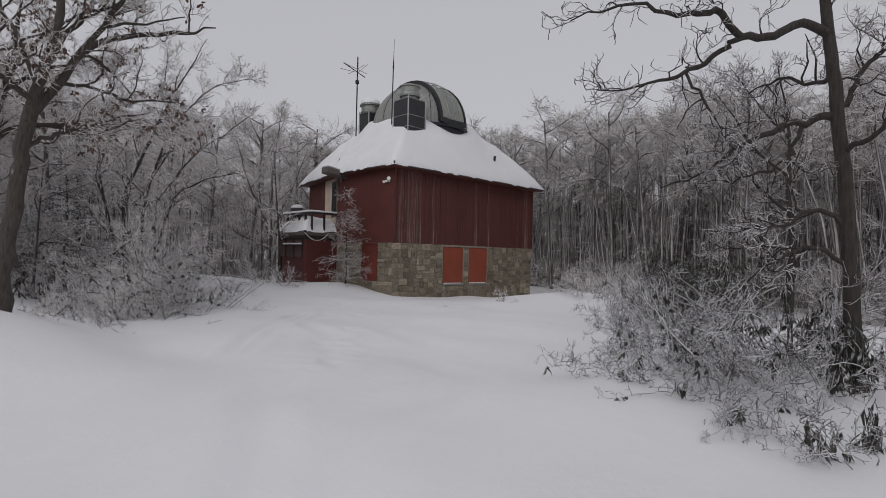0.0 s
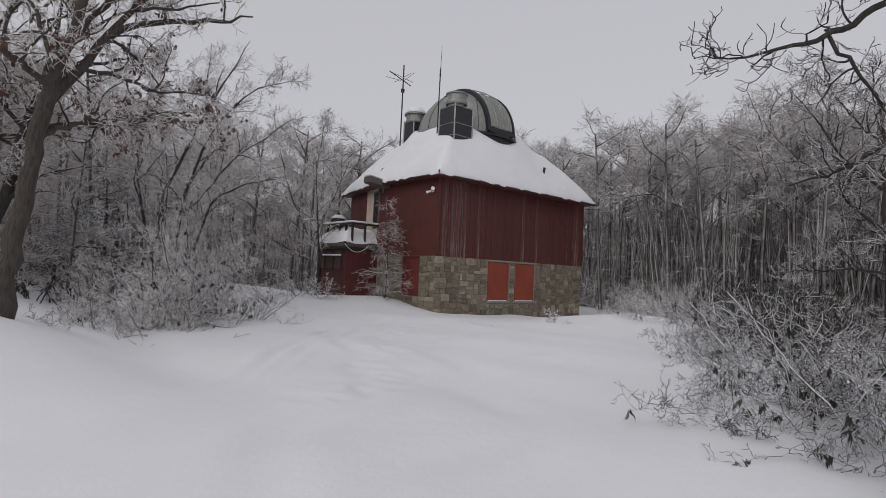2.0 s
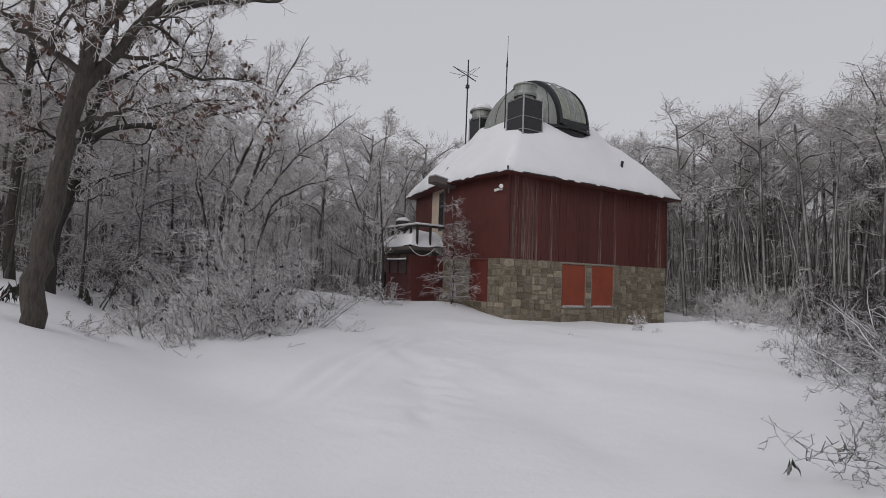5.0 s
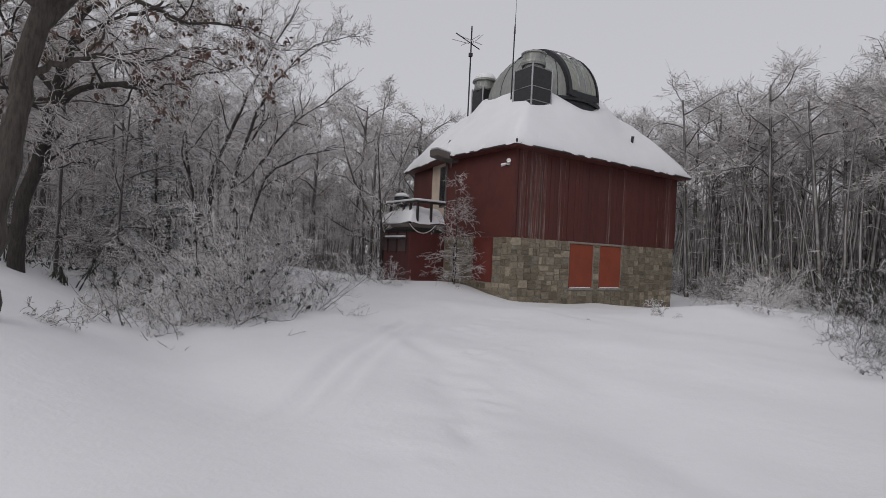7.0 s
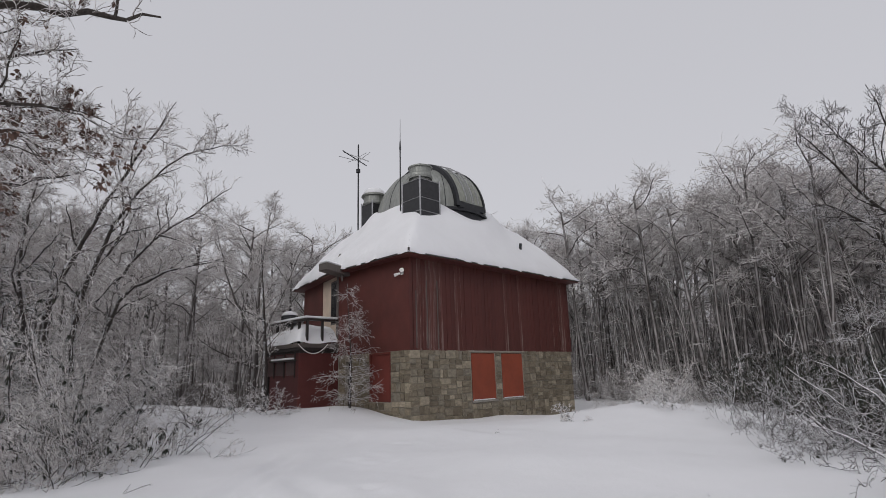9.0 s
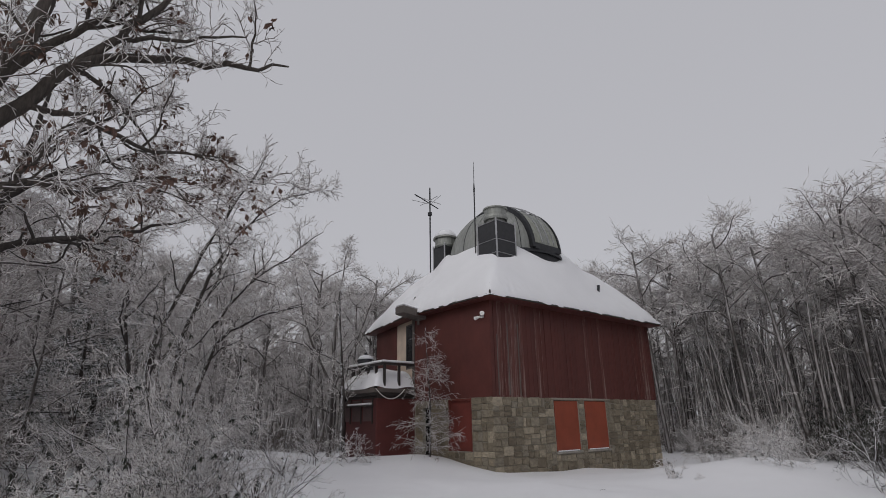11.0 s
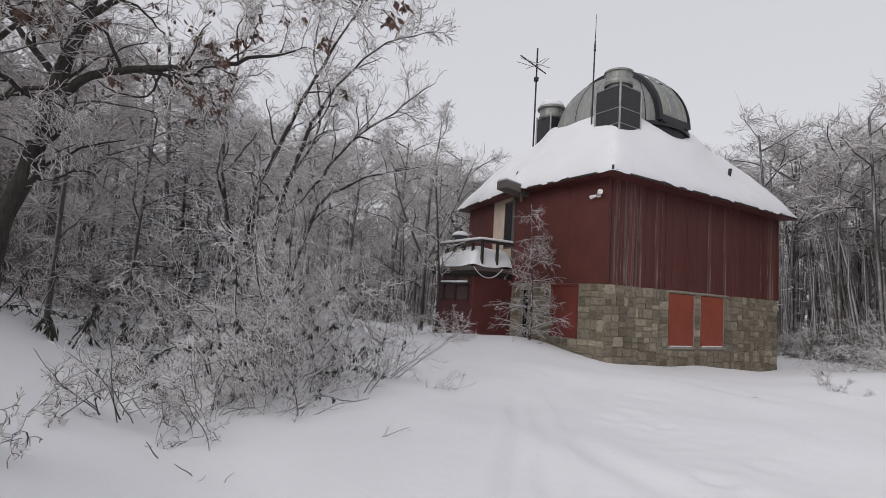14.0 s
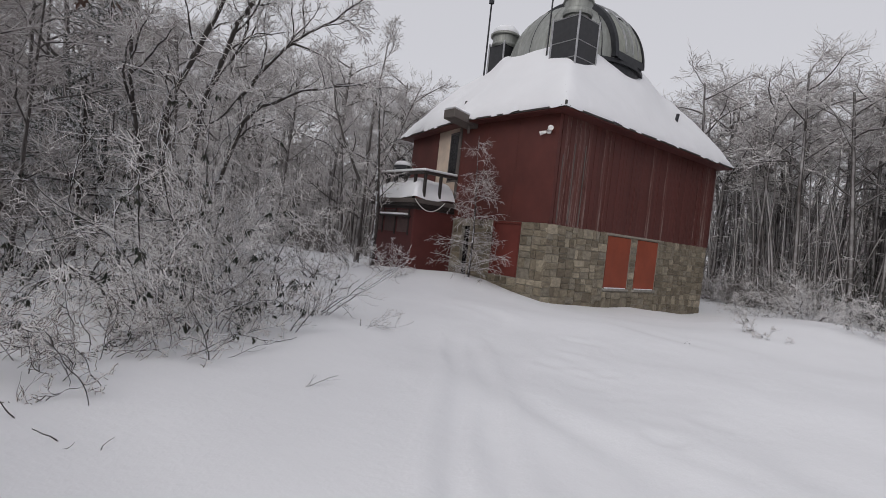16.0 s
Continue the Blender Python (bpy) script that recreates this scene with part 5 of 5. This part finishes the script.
BUSHES = [
    # x, y, radius, height, stems, leaves, lean
    # the thicket under the bank
    (2.4, 12.5, 0.7, 0.65, 11, 18, (-0.1, -0.1)), (2.65, 12.05, 0.6, 0.6, 10, 0, (-0.2, -0.1)), (2.95, 12.7, 0.7, 0.8, 11, 24, (-0.1, 0.0)), (3.3, 12.9, 0.6, 0.7, 8, 18, (0.1, -0.1)), (3.4, 13.6, 0.9, 1.6, 14, 160, (0.0, 0.0)), (3.9, 13.8, 0.9, 2.2, 16, 320, (0.0, 0)),
    (4.2, 13.7, 0.6, 1.0, 9, 90, (0.2, 0)), (3.6, 14.4, 1.1, 3.4, 18, 560, (0, 0)), (4.0, 14.8, 1.1, 4.2, 20, 600, (0, 0)), (4.35, 15.1, 0.9, 3.4, 16, 240, (0.0, 0)), (4.6, 16.0, 0.8, 2.6, 12, 120, (0, 0)), (4.7, 14.1, 0.5, 0.7, 5, 30, (0.4, 0)), (5.9, 15.2, 0.5, 0.6, 4, 48, (0.4, 0.1)), (5.2, 16.9, 0.6, 0.8, 8, 30, (0, 0)),
    (2.2, 13.9, 0.4, 0.45, 5, 30, (0, 0)), (2.9, 16.0, 0.7, 1.2, 10, 110, (0, 0)), (1.9, 16.6, 0.6, 0.9, 9, 90, (0, 0)), (2.6, 17.6, 1.0, 2.2, 14, 120, (0, 0)), (3.4, 16.8, 1.1, 2.8, 16, 240, (0, 0)), (1.5, 18.4, 1.0, 1.9, 13, 110, (0, 0)), (1.0, 17.2, 0.8, 1.3, 10, 90, (0, 0)), (2.6, 19.2, 1.2, 2.4, 14, 80, (0, 0)),
    (7.3, 18.2, 1.0, 1.3, 16, 30, (0, 0)), (8.6, 19.6, 1.0, 1.2, 14, 20, (0, 0)), (9.4, 19.0, 0.7, 1.1, 14, 0, (0.3, -0.2)), (6.1, 19.0, 1.1, 2.2, 16, 40, (0, 0)), (1.45, 10.9, 0.4, 0.35, 6, 0, (0.3, -0.3)), (1.8, 11.9, 0.4, 0.35, 6, 0, (0.3, -0.2)),
    # beside the path
    (4.75, 2.75, 0.6, 0.5, 12, 20, (-0.4, 0.3)), (5.3, 3.4, 0.8, 0.6, 16, 60, (-0.5, 0.3)), (5.45, 3.9, 0.8, 0.7, 18, 120, (-0.5, 0.3)), (5.9, 4.65, 0.8, 0.75, 18, 120, (-0.4, 0.3)), (6.1, 3.6, 0.9, 0.9, 22, 280, (-0.3, 0.2)), (6.5, 4.3, 0.9, 1.0, 20, 220, (-0.4, 0.3)),
    (7.1, 5.2, 0.65, 0.7, 13, 50, (-0.3, 0.2)), (7.2, 4.4, 1.0, 1.0, 22, 360, (-0.2, 0.2)), (6.9, 3.3, 1.0, 1.1, 24, 560, (-0.3, 0.2)), (7.6, 3.0, 1.1, 1.2, 22, 360, (-0.2, 0.2)), (6.2, 2.3, 0.8, 0.8, 16, 100, (-0.3, 0.2)), (8.4, 5.3, 1.0, 1.1, 18, 120, (-0.2, 0.2)),
    (9.5, 6.9, 0.6, 0.6, 11, 24, (-0.2, 0.3)), (10.0, 6.8, 0.7, 0.8, 14, 50, (-0.2, 0.2)), (10.5, 6.6, 0.9, 1.0, 16, 90, (-0.3, 0.2)), (6.35, 4.95, 0.5, 0.45, 9, 20, (-0.2, 0.1)), (11.3, 6.8, 0.9, 1.1, 18, 120, (-0.2, 0.2)), (12.4, 8.0, 1.0, 1.0, 18, 40, (-0.2, 0.1)), (13.4, 8.6, 1.0, 1.1, 18, 60, (-0.2, 0.2)),
    # round the mound and the house
    (14.4, 10.6, 0.8, 0.8, 14, 20, (0, 0)), (19.5, 12.8, 1.0, 1.3, 18, 0, (0, 0)), (12.6, 12.0, 0.4, 0.42, 7, 20, (0, 0)), (12.0, 11.4, 0.35, 0.3, 6, 10, (0, 0)), (22.3, 15.5, 1.0, 1.3, 18, 0, (0, 0)), (21.0, 13.6, 0.9, 1.2, 16, 20, (0, 0)), (23.5, 13.0, 1.2, 1.4, 18, 30, (0, 0)), (20.6, 15.4, 0.6, 0.6, 12, 10, (0, 0)),
]
for k, (x, y, rad, h, st, lv, way) in enumerate(BUSHES):
    lab = "tangled rimed bush with curled dark evergreen leaves in snow" if lv >= 90 else "low tangled bush of thin rimed twigs in the snow"
    beside = y < 9 and x > 4
    lv = int(lv * 0.6) if beside else lv
    make_bush(foot(x, y, 0.04), rad, h, int(st * (0.8 if beside else 0.7)), 100 + k, lab, lv, "evergreen_bush" if lv >= 200 else "bush", way, twig=DIM_TWIG if beside else TWIG, dense=0.85 if beside else 1.05, thin=0.0035 if beside else 0.004, leaf_size=0.085 if beside else 0.075)


def make_evergreen(at, seed, size, count):
    """A rhododendron: upright stems with whorls of hanging leaves."""
    rng = np.random.default_rng(seed)
    t = group_thing("rhododendron_bush", "dark rhododendron with limp curled leaves dusted by snow", "bush", "bushes in the clearing", at=at)
    lf = Tubes()
    for k in range(count):
        wood = Tubes()
        a, q = rng.uniform(0, 2 * math.pi), rng.uniform(0.1, 1.0)
        b = wander(rng, (0.4 * size * q * math.cos(a), 0.4 * size * q * math.sin(a), 0), (math.cos(a) * q, math.sin(a) * q, 1), size * rng.uniform(0.5, 1.05), 6, 0.12, 0.02)
        wood.add(b, np.linspace(0.014, 0.006, 7), 4)
        wood.thing("stem", LIMB, t)
        for i in (4, 6):
            for _ in range(11):
                d = unit(np.array([rng.normal(0, 0.28), rng.normal(0, 0.28), -0.8]))
                lf.leaf(b[i] + rng.normal(0, 0.03, 3), d, unit(rng.normal(0, 1, 3)), 0.13 * rng.uniform(0.7, 1.2), 0.026 * rng.uniform(0.8, 1.3))
    tagged(lf.thing("foliage", DARK_LEAF, t, "limp dark green curled leaves"), kind="stuff")
    return t


for k, (x, y, s, c) in enumerate(((11.5, 6.5, 1.3, 50), (12.2, 6.2, 1.35, 45), (12.8, 6.6, 1.3, 40), (7.4, 3.6, 0.9, 10), (24.5, 12.0, 1.9, 60), (26.5, 10.5, 2.2, 60), (20.4, 9.6, 1.7, 50), (21.4, 9.0, 1.9, 60), (22.3, 9.9, 2.1, 60), (21.7, 10.5, 1.7, 50), (22.9, 8.8, 2.0, 60), (20.7, 8.3, 1.6, 45), (0.7, 16.6, 0.8, 6), (1.7, 15.9, 0.6, 5), (2.4, 16.4, 0.6, 5), (-0.3, 15.4, 0.9, 8), (5.5, 15.6, 0.5, 5), (6.3, 3.1, 0.7, 10), (4.75, 2.72, 0.35, 3), (28.0, 14.5, 2.6, 70), (29.5, 12.5, 2.6, 70), (27.0, 12.8, 2.3, 60), (0.6, 11.4, 0.35, 4))):
    make_evergreen(foot(x, y, 0.04), 60 + k, s, c)


LEANERS = [
    # x, y, stems, length, lean, spread, stem thickness, label
    (5.6, 14.7, 3, 1.55, (1.15, -0.55), 0.1, 0.013, "long rimed stems leaning out of the snow toward the porch"),
    (5.45, 14.6, 7, 0.6, (0.35, -0.15), 0.9, 0.007, "short upright rimed twigs at a bush's foot"),
    (5.75, 13.9, 4, 0.62, (1.7, -0.9), 0.3, 0.006, "low rimed twigs bent flat over the snow"),
    (4.72, 13.6, 2, 0.5, (0.6, -0.4), 0.35, 0.014, "dark broken stick standing in the snow"),
    (2.2, 12.3, 5, 0.7, (-0.7, -0.2), 0.6, 0.006, "low arching rimed twigs at the front of the thicket"),
    (3.6, 12.7, 4, 0.75, (0.9, -0.5), 0.5, 0.007, "low arching rimed twigs at the front of the thicket"),
]


def make_leaning_shrub(at, seed, stems, length, way, spread, thick, label, side=5):
    """Long stems that fan out of one root and lean one way, each with rimed side twigs."""
    rng = np.random.default_rng(seed)
    t = group_thing("shrub", label, "bush", "bushes in the clearing", at=at)
    fine = Tubes()
    for k in range(stems):
        a = math.atan2(way[1], way[0]) + rng.normal(0, spread)
        q = math.hypot(*way) * rng.uniform(0.6, 1.25)
        ln = length * rng.uniform(0.55, 1.1)
        b = wander(rng, (rng.normal(0, 0.08), rng.normal(0, 0.08), -0.03), (q * math.cos(a), q * math.sin(a), 1.0), ln, 10, 0.13, -0.01)
        rad = np.linspace(thick, 0.35 * thick, 11)
        wood = Tubes()
        wood.add(b, rad, 5)
        sprout(rng, b, rad, [wood, fine], 0, [(side, 0.4 * ln, 36, 0.3, 0.03, 6, 3, 0.2), (4, 0.16 * ln, 42, 0.3, 0.02, 4, 3, 0.2)], 0.004)
        wood.thing("stem", STEM, t)
    tagged(fine.thing("twig_mass", TWIG, t, "fine twigs white with rime"), kind="stuff")
    return t


for k, (x, y, st, ln, way, spread, thick, label) in enumerate(LEANERS):
    make_leaning_shrub(foot(x, y, 0.02), 500 + k, st, ln, way, spread, thick, label)

# loose twigs that stick out of the snow
for k, (x, y, a, ln) in enumerate(((2.59, 11.17, 2.6, 0.2), (2.5, 11.1, 0.6, 0.15), (2.7, 11.0, 1.3, 0.15), (2.42, 11.41, 1.9, 0.2), (3.6, 12.43, 0.5, 0.75), (3.81, 11.63, 0.2, 0.5), (7.27, 7.18, 2.6, 0.55), (7.46, 7.06, 2.5, 0.5), (6.7, 7.0, 0.2, 0.35), (2.3, 11.6, 0.5, 0.4), (1.79, 11.81, 0.3, 0.6), (9.9, 11.9, 0.3, 0.35), (2.2, 13.2, 0.3, 0.6))):
    rng = np.random.default_rng(300 + k)
    tw = Tubes()
    b = wander(rng, (0, 0, -0.04), (math.cos(a), math.sin(a), 0.2 if ln > 0.25 else 1.6), ln, 6, 0.22, -0.03)
    rd = np.linspace(0.0055, 0.0025, 7) * (0.8 if ln < 0.25 else 1.0)
    tw.add(b, rd, 4)
    if ln > 0.25:
        sprout(rng, b, rd, [tw], 0, [(4, 0.4 * ln, 40, 0.15, 0.0, 3, 3, 0.3)], 0.0025)
    ob = tagged(tw.thing("twig", STEM), "bare twig sticking out of the snow", "twig", "loose twigs")
    ob.location = foot(x, y, 0.0)

# ---- the forest ----
def twig_fans(rng, buf, pts, count, length, width, flat=0.45):
    """Slim twigs along a branch, each with side twigs, in uneven fans."""
    k = len(pts) - 1
    s = rng.uniform(0.15, 1.0, count) * k
    i = np.minimum(s.astype(int), k - 1)
    along = pts[i + 1] - pts[i]
    p = pts[i] + along * (s - i)[:, None]
    along /= np.linalg.norm(along, axis=1)[:, None] + 1e-9
    side = rng.normal(0, 1, (count, 3)) * np.array([1, 1, flat])
    d = along * 0.55 + side * 0.75 + np.array([0, 0, 0.12])
    ln = length * rng.uniform(0.5, 1.2, count)
    buf.leaves(p, d, rng.normal(0, 1, (count, 3)), ln, np.full(count, width))
    d /= np.linalg.norm(d, axis=1)[:, None]
    for f in (0.35, 0.6, 0.85):
        e = d * 0.7 + rng.normal(0, 0.5, (count, 3)) * np.array([1, 1, 0.7])
        buf.leaves(p + d * (ln * f)[:, None], e, rng.normal(0, 1, (count, 3)), ln * rng.uniform(0.3, 0.6, count), np.full(count, width * 0.8))


def forest_tree(seed, height, radius, first, spread):
    """A slim trunk that forks into a broad crown of feathery sprays."""
    rng = np.random.default_rng(seed)
    t = group_thing("forest_tree", "tall slim rimed forest tree with a pale feathery crown", "tree", "trees of the surrounding woods")
    wood, fine = Tubes(), Tubes()
    trunk = wander(rng, (0, 0, -0.2), (rng.normal(0, 0.02), rng.normal(0, 0.02), 1), height * 0.86, 10, 0.03, 0.06)
    rad = np.linspace(radius * 1.1, radius * 0.4, 11)
    wood.add(trunk, rad, 5)
    limbs = int(4 + 2 * spread)
    for k in range(limbs):
        f = first + (1 - first) * (k + rng.random()) / limbs
        s = min(f, 0.99) * 10
        i = int(s)
        p = trunk[i] + (trunk[i + 1] - trunk[i]) * (s - i)
        a = k * 2.4 + rng.normal(0, 0.4)
        rise = rng.uniform(0.55, 1.0)
        ln = spread * rng.uniform(0.75, 1.2) * (1.0 - 0.35 * abs(f - 0.72) / 0.3)
        b = wander(rng, p, (math.cos(a), math.sin(a), rise), ln, 6, 0.16, -0.03)
        wood.add(b, np.linspace(radius * 0.42, 0.012, 7), 4)
        twig_fans(rng, fine, b[3:], 13, 0.7, 0.028)
        for _ in range(5):
            q = rng.uniform(0.3, 0.98) * 6
            j = int(q)
            c = wander(rng, b[j] + (b[j + 1] - b[j]) * (q - j), side_way(rng, unit(b[j + 1] - b[j]), radians(rng.uniform(35, 70))), ln * rng.uniform(0.3, 0.55), 4, 0.2, 0.0)
            fine.add(c, np.linspace(0.016, 0.008, 5), 3)
            twig_fans(rng, fine, c, 11, 0.6, 0.027)
    for _ in range(5):
        s = rng.uniform(0.2, first) * 10
        p = trunk[int(s)]
        c = wander(rng, p, (rng.normal(), rng.normal(), 0.3), rng.uniform(0.5, 1.3), 4, 0.25, 0.0)
        fine.add(c, np.linspace(0.012, 0.006, 5), 3)
        twig_fans(rng, fine, c, 5, 0.5, 0.024)
    # trunk colour includes painted haze
    wood.thing("trunk", HAZED_TRUNK, t)
    tagged(fine.thing("crown", HAZED_TWIG, t, "feathery twigs pale with rime and painted haze"), kind="stuff")
    return t


KINDS = [forest_tree(500 + k, h, r, f, s) for k, (h, r, f, s) in enumerate(((10.6, 0.1, 0.52, 2.5), (10.1, 0.08, 0.56, 2.3), (10.9, 0.12, 0.48, 2.8), (9.8, 0.085, 0.5, 2.5), (10.5, 0.09, 0.58, 2.4), (7.2, 0.06, 0.28, 2.3)))]
rng = np.random.default_rng(77)


def in_woods(x, y):
    if x > 15 and y < 34:
        return x > float(np.interp(y, (-10, 2, 6, 10, 15, 22, 34), (13, 16, 19, 23, 25.5, 26.5, 25)))
    if y > 20 and x < 14:
        return y > float(np.interp(x, (-12, 0, 5, 9, 14), (16, 19, 22.5, 27, 30)))
    if x < -3:
        return y > 13 or x < -9
    if y >= 30:
        return True
    return y < -9


spots = []
tries = 0
while len(spots) < 235 and tries < 40000:
    tries += 1
    k = len(spots)
    if k < 130:
        x, y = rng.uniform(16, 36), rng.uniform(-2, 36)
    elif k < 182:
        x, y = rng.uniform(-10, 12), rng.uniform(17, 34)
    elif k < 218:
        x, y = rng.uniform(-2, 30), rng.uniform(27, 40)
    else:
        x, y = rng.uniform(-30, 30), rng.uniform(-28, 12)
    gap = 1.0 if k < 218 else 3.0
    if in_woods(x, y) and all((x - a) ** 2 + (y - b) ** 2 > gap * gap for a, b in spots):
        spots.append((x, y))
for k, (x, y) in enumerate(spots):
    src = KINDS[rng.integers(5) if x > 14 else rng.integers(6)]
    s = rng.uniform(0.9, 1.08) * (0.89 if y < 11 else 1.09 if x > 14 else 0.74)
    m = pose(*foot(x, y, 0.0), rng.uniform(-1.3, 1.3), rng.uniform(-1.3, 1.3), rng.uniform(0, 360)) @ Matrix.Diagonal((s, s, s, 1))
    if (x - 26.0) ** 2 + (y - 13.8) ** 2 < 1.0:
        m = m @ Matrix.Diagonal((0.8, 0.8, 0.8, 1))
    if k < 6:
        KINDS[k].matrix_basis = m
    else:
        copy_thing(src, pose(0, 0, 0)).matrix_basis = m

# bushy young trees at the edge of the woods beyond the bank
for x, y, s in ((-2.6, 15.2, 0.72), (-1.2, 16.4, 0.7), (0.3, 16.0, 0.6), (1.4, 17.2, 0.66), (-0.4, 18.2, 0.75), (2.4, 18.0, 0.62), (4.6, 18.6, 0.66), (-3.4, 17.6, 0.8), (1.9, 21.0, 0.8), (5.6, 20.6, 0.7), (-1.8, 20.0, 0.85), (6.8, 22.0, 0.75)):
    copy_thing(KINDS[5], pose(0, 0, 0)).matrix_basis = pose(*foot(x, y, 0.0), rng.uniform(-3, 3), rng.uniform(-3, 3), rng.uniform(0, 360)) @ Matrix.Diagonal((s, s, s, 1))


def make_undergrowth(seed):
    rng = np.random.default_rng(seed)
    t = group_thing("undergrowth", "thin rimed undergrowth at the foot of the woods", "bush", "undergrowth of the woods")
    wood, fine = Tubes(), Tubes()
    for _ in range(10):
        a = rng.uniform(0, 2 * math.pi)
        b = wander(rng, rng.normal(0, 0.25, 3) * np.array([1, 1, 0]), (math.cos(a), math.sin(a), rng.uniform(0.7, 1.6)), rng.uniform(1.0, 2.1), 7, 0.22, -0.01)
        wood.add(b, np.linspace(0.016, 0.007, 8), 4)
        twig_fans(rng, fine, b, 22, 0.55, 0.02, 0.7)
    tagged(wood.thing("stem_cluster", STEM, t), kind="stuff")
    # paleness here is rime and haze painted into the twig colour
    tagged(fine.thing("twig_mass", HAZED_TWIG, t, "fine twigs white with rime"), kind="stuff")
    return t


BRUSH = [make_undergrowth(700 + k) for k in range(4)]
edge_spots = []
while len(edge_spots) < 80:
    k = len(edge_spots)
    x, y = (rng.uniform(17, 32), rng.uniform(0, 30)) if k < 60 else (rng.uniform(-6, 14), rng.uniform(18.5, 30))
    if in_woods(x + 1.2, y + 0.8) and not (10 < x < 22 and 14 < y < 25):
        edge_spots.append((x, y))
for k, (x, y) in enumerate(edge_spots):
    s = rng.uniform(0.8, 1.35)
    m = pose(*foot(x, y, 0.03), 0, 0, rng.uniform(0, 360)) @ Matrix.Diagonal((s, s, s, 1))
    if k < 4:
        BRUSH[k].matrix_basis = m
    else:
        copy_thing(BRUSH[k % 4], pose(0, 0, 0)).matrix_basis = m

# crowded thin stems and saplings inside the woods, beyond counting
stems = Tubes()
made = 0
while made < 1300:
    x, y = (rng.uniform(18, 38), rng.uniform(-4, 38)) if made < 750 else (rng.uniform(-16, 34), rng.uniform(17, 50))
    if not in_woods(x - 1.0, y - 0.5):
        continue
    made += 1
    z, h = float(ground_base(x, y)), rng.uniform(2.0, 4.5) if x < 14 else rng.uniform(4.5, 8.0)
    b = wander(rng, (x, y, z - 0.2), (rng.normal(0, 0.1), rng.normal(0, 0.1), 1), h, 4, 0.06, 0.02)
    stems.add(b, np.linspace(rng.uniform(0.035, 0.09), 0.02, 5), 4)
    twig_fans(rng, stems, b[3:], 7, 1.0, 0.03, 0.7)
tagged(stems.thing("thicket", HAZED_THICKET), "crowded thin grey stems inside the woods, paled by painted haze", "thicket", kind="stuff")


def strewn(count, inside, lo, hi, deep):
    """Random points over the woods' floor."""
    out = []
    while len(out) < count:
        a, d = rng.uniform(-0.95, 2.95), rng.uniform(lo, hi)
        x, y = 14 + d * math.cos(a), 14 + d * math.sin(a)
        if not inside or (in_woods(x, y) and not in_woods(14 + (d - deep) * math.cos(a), 14 + (d - deep) * math.sin(a))):
            out.append((x, y, float(ground_base(x, y))))
    return np.array(out)


# brown brushwood along the foot of the woods
low = Tubes()
tuft = strewn(520, True, 6, 34, 4.0)
for c in tuft:
    k = 70
    p = c + rng.normal(0, 1, (k, 3)) * np.array([0.45, 0.45, 0.0]) + np.stack([np.zeros(k), np.zeros(k), rng.uniform(-0.05, 0.75, k) * rng.uniform(0.6, 1.4)], -1)
    low.leaves(p, rng.normal(0, 0.7, (k, 3)) + np.array([0, 0, 0.7]), rng.normal(0, 1, (k, 3)), rng.uniform(0.25, 0.8, k), np.full(k, 0.016))
tagged(low.thing("brushwood", BRUSHWOOD), "brown leafless brushwood along the foot of the woods", "brushwood", kind="stuff")

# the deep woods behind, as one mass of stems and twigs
# the mist in this mass is only its pale colour
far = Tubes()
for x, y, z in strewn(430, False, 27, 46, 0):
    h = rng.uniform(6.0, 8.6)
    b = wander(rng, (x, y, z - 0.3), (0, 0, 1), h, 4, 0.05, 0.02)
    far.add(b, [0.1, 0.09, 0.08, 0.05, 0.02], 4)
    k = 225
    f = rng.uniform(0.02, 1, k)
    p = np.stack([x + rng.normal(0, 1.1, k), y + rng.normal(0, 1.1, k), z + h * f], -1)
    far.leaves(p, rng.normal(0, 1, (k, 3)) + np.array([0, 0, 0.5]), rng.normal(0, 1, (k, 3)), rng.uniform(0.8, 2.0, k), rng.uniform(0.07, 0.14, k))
tagged(far.thing("far_woods", HAZED_DEEP_TWIG), "grey rimed woods far behind the clearing with painted-in haze", "woods", kind="stuff")
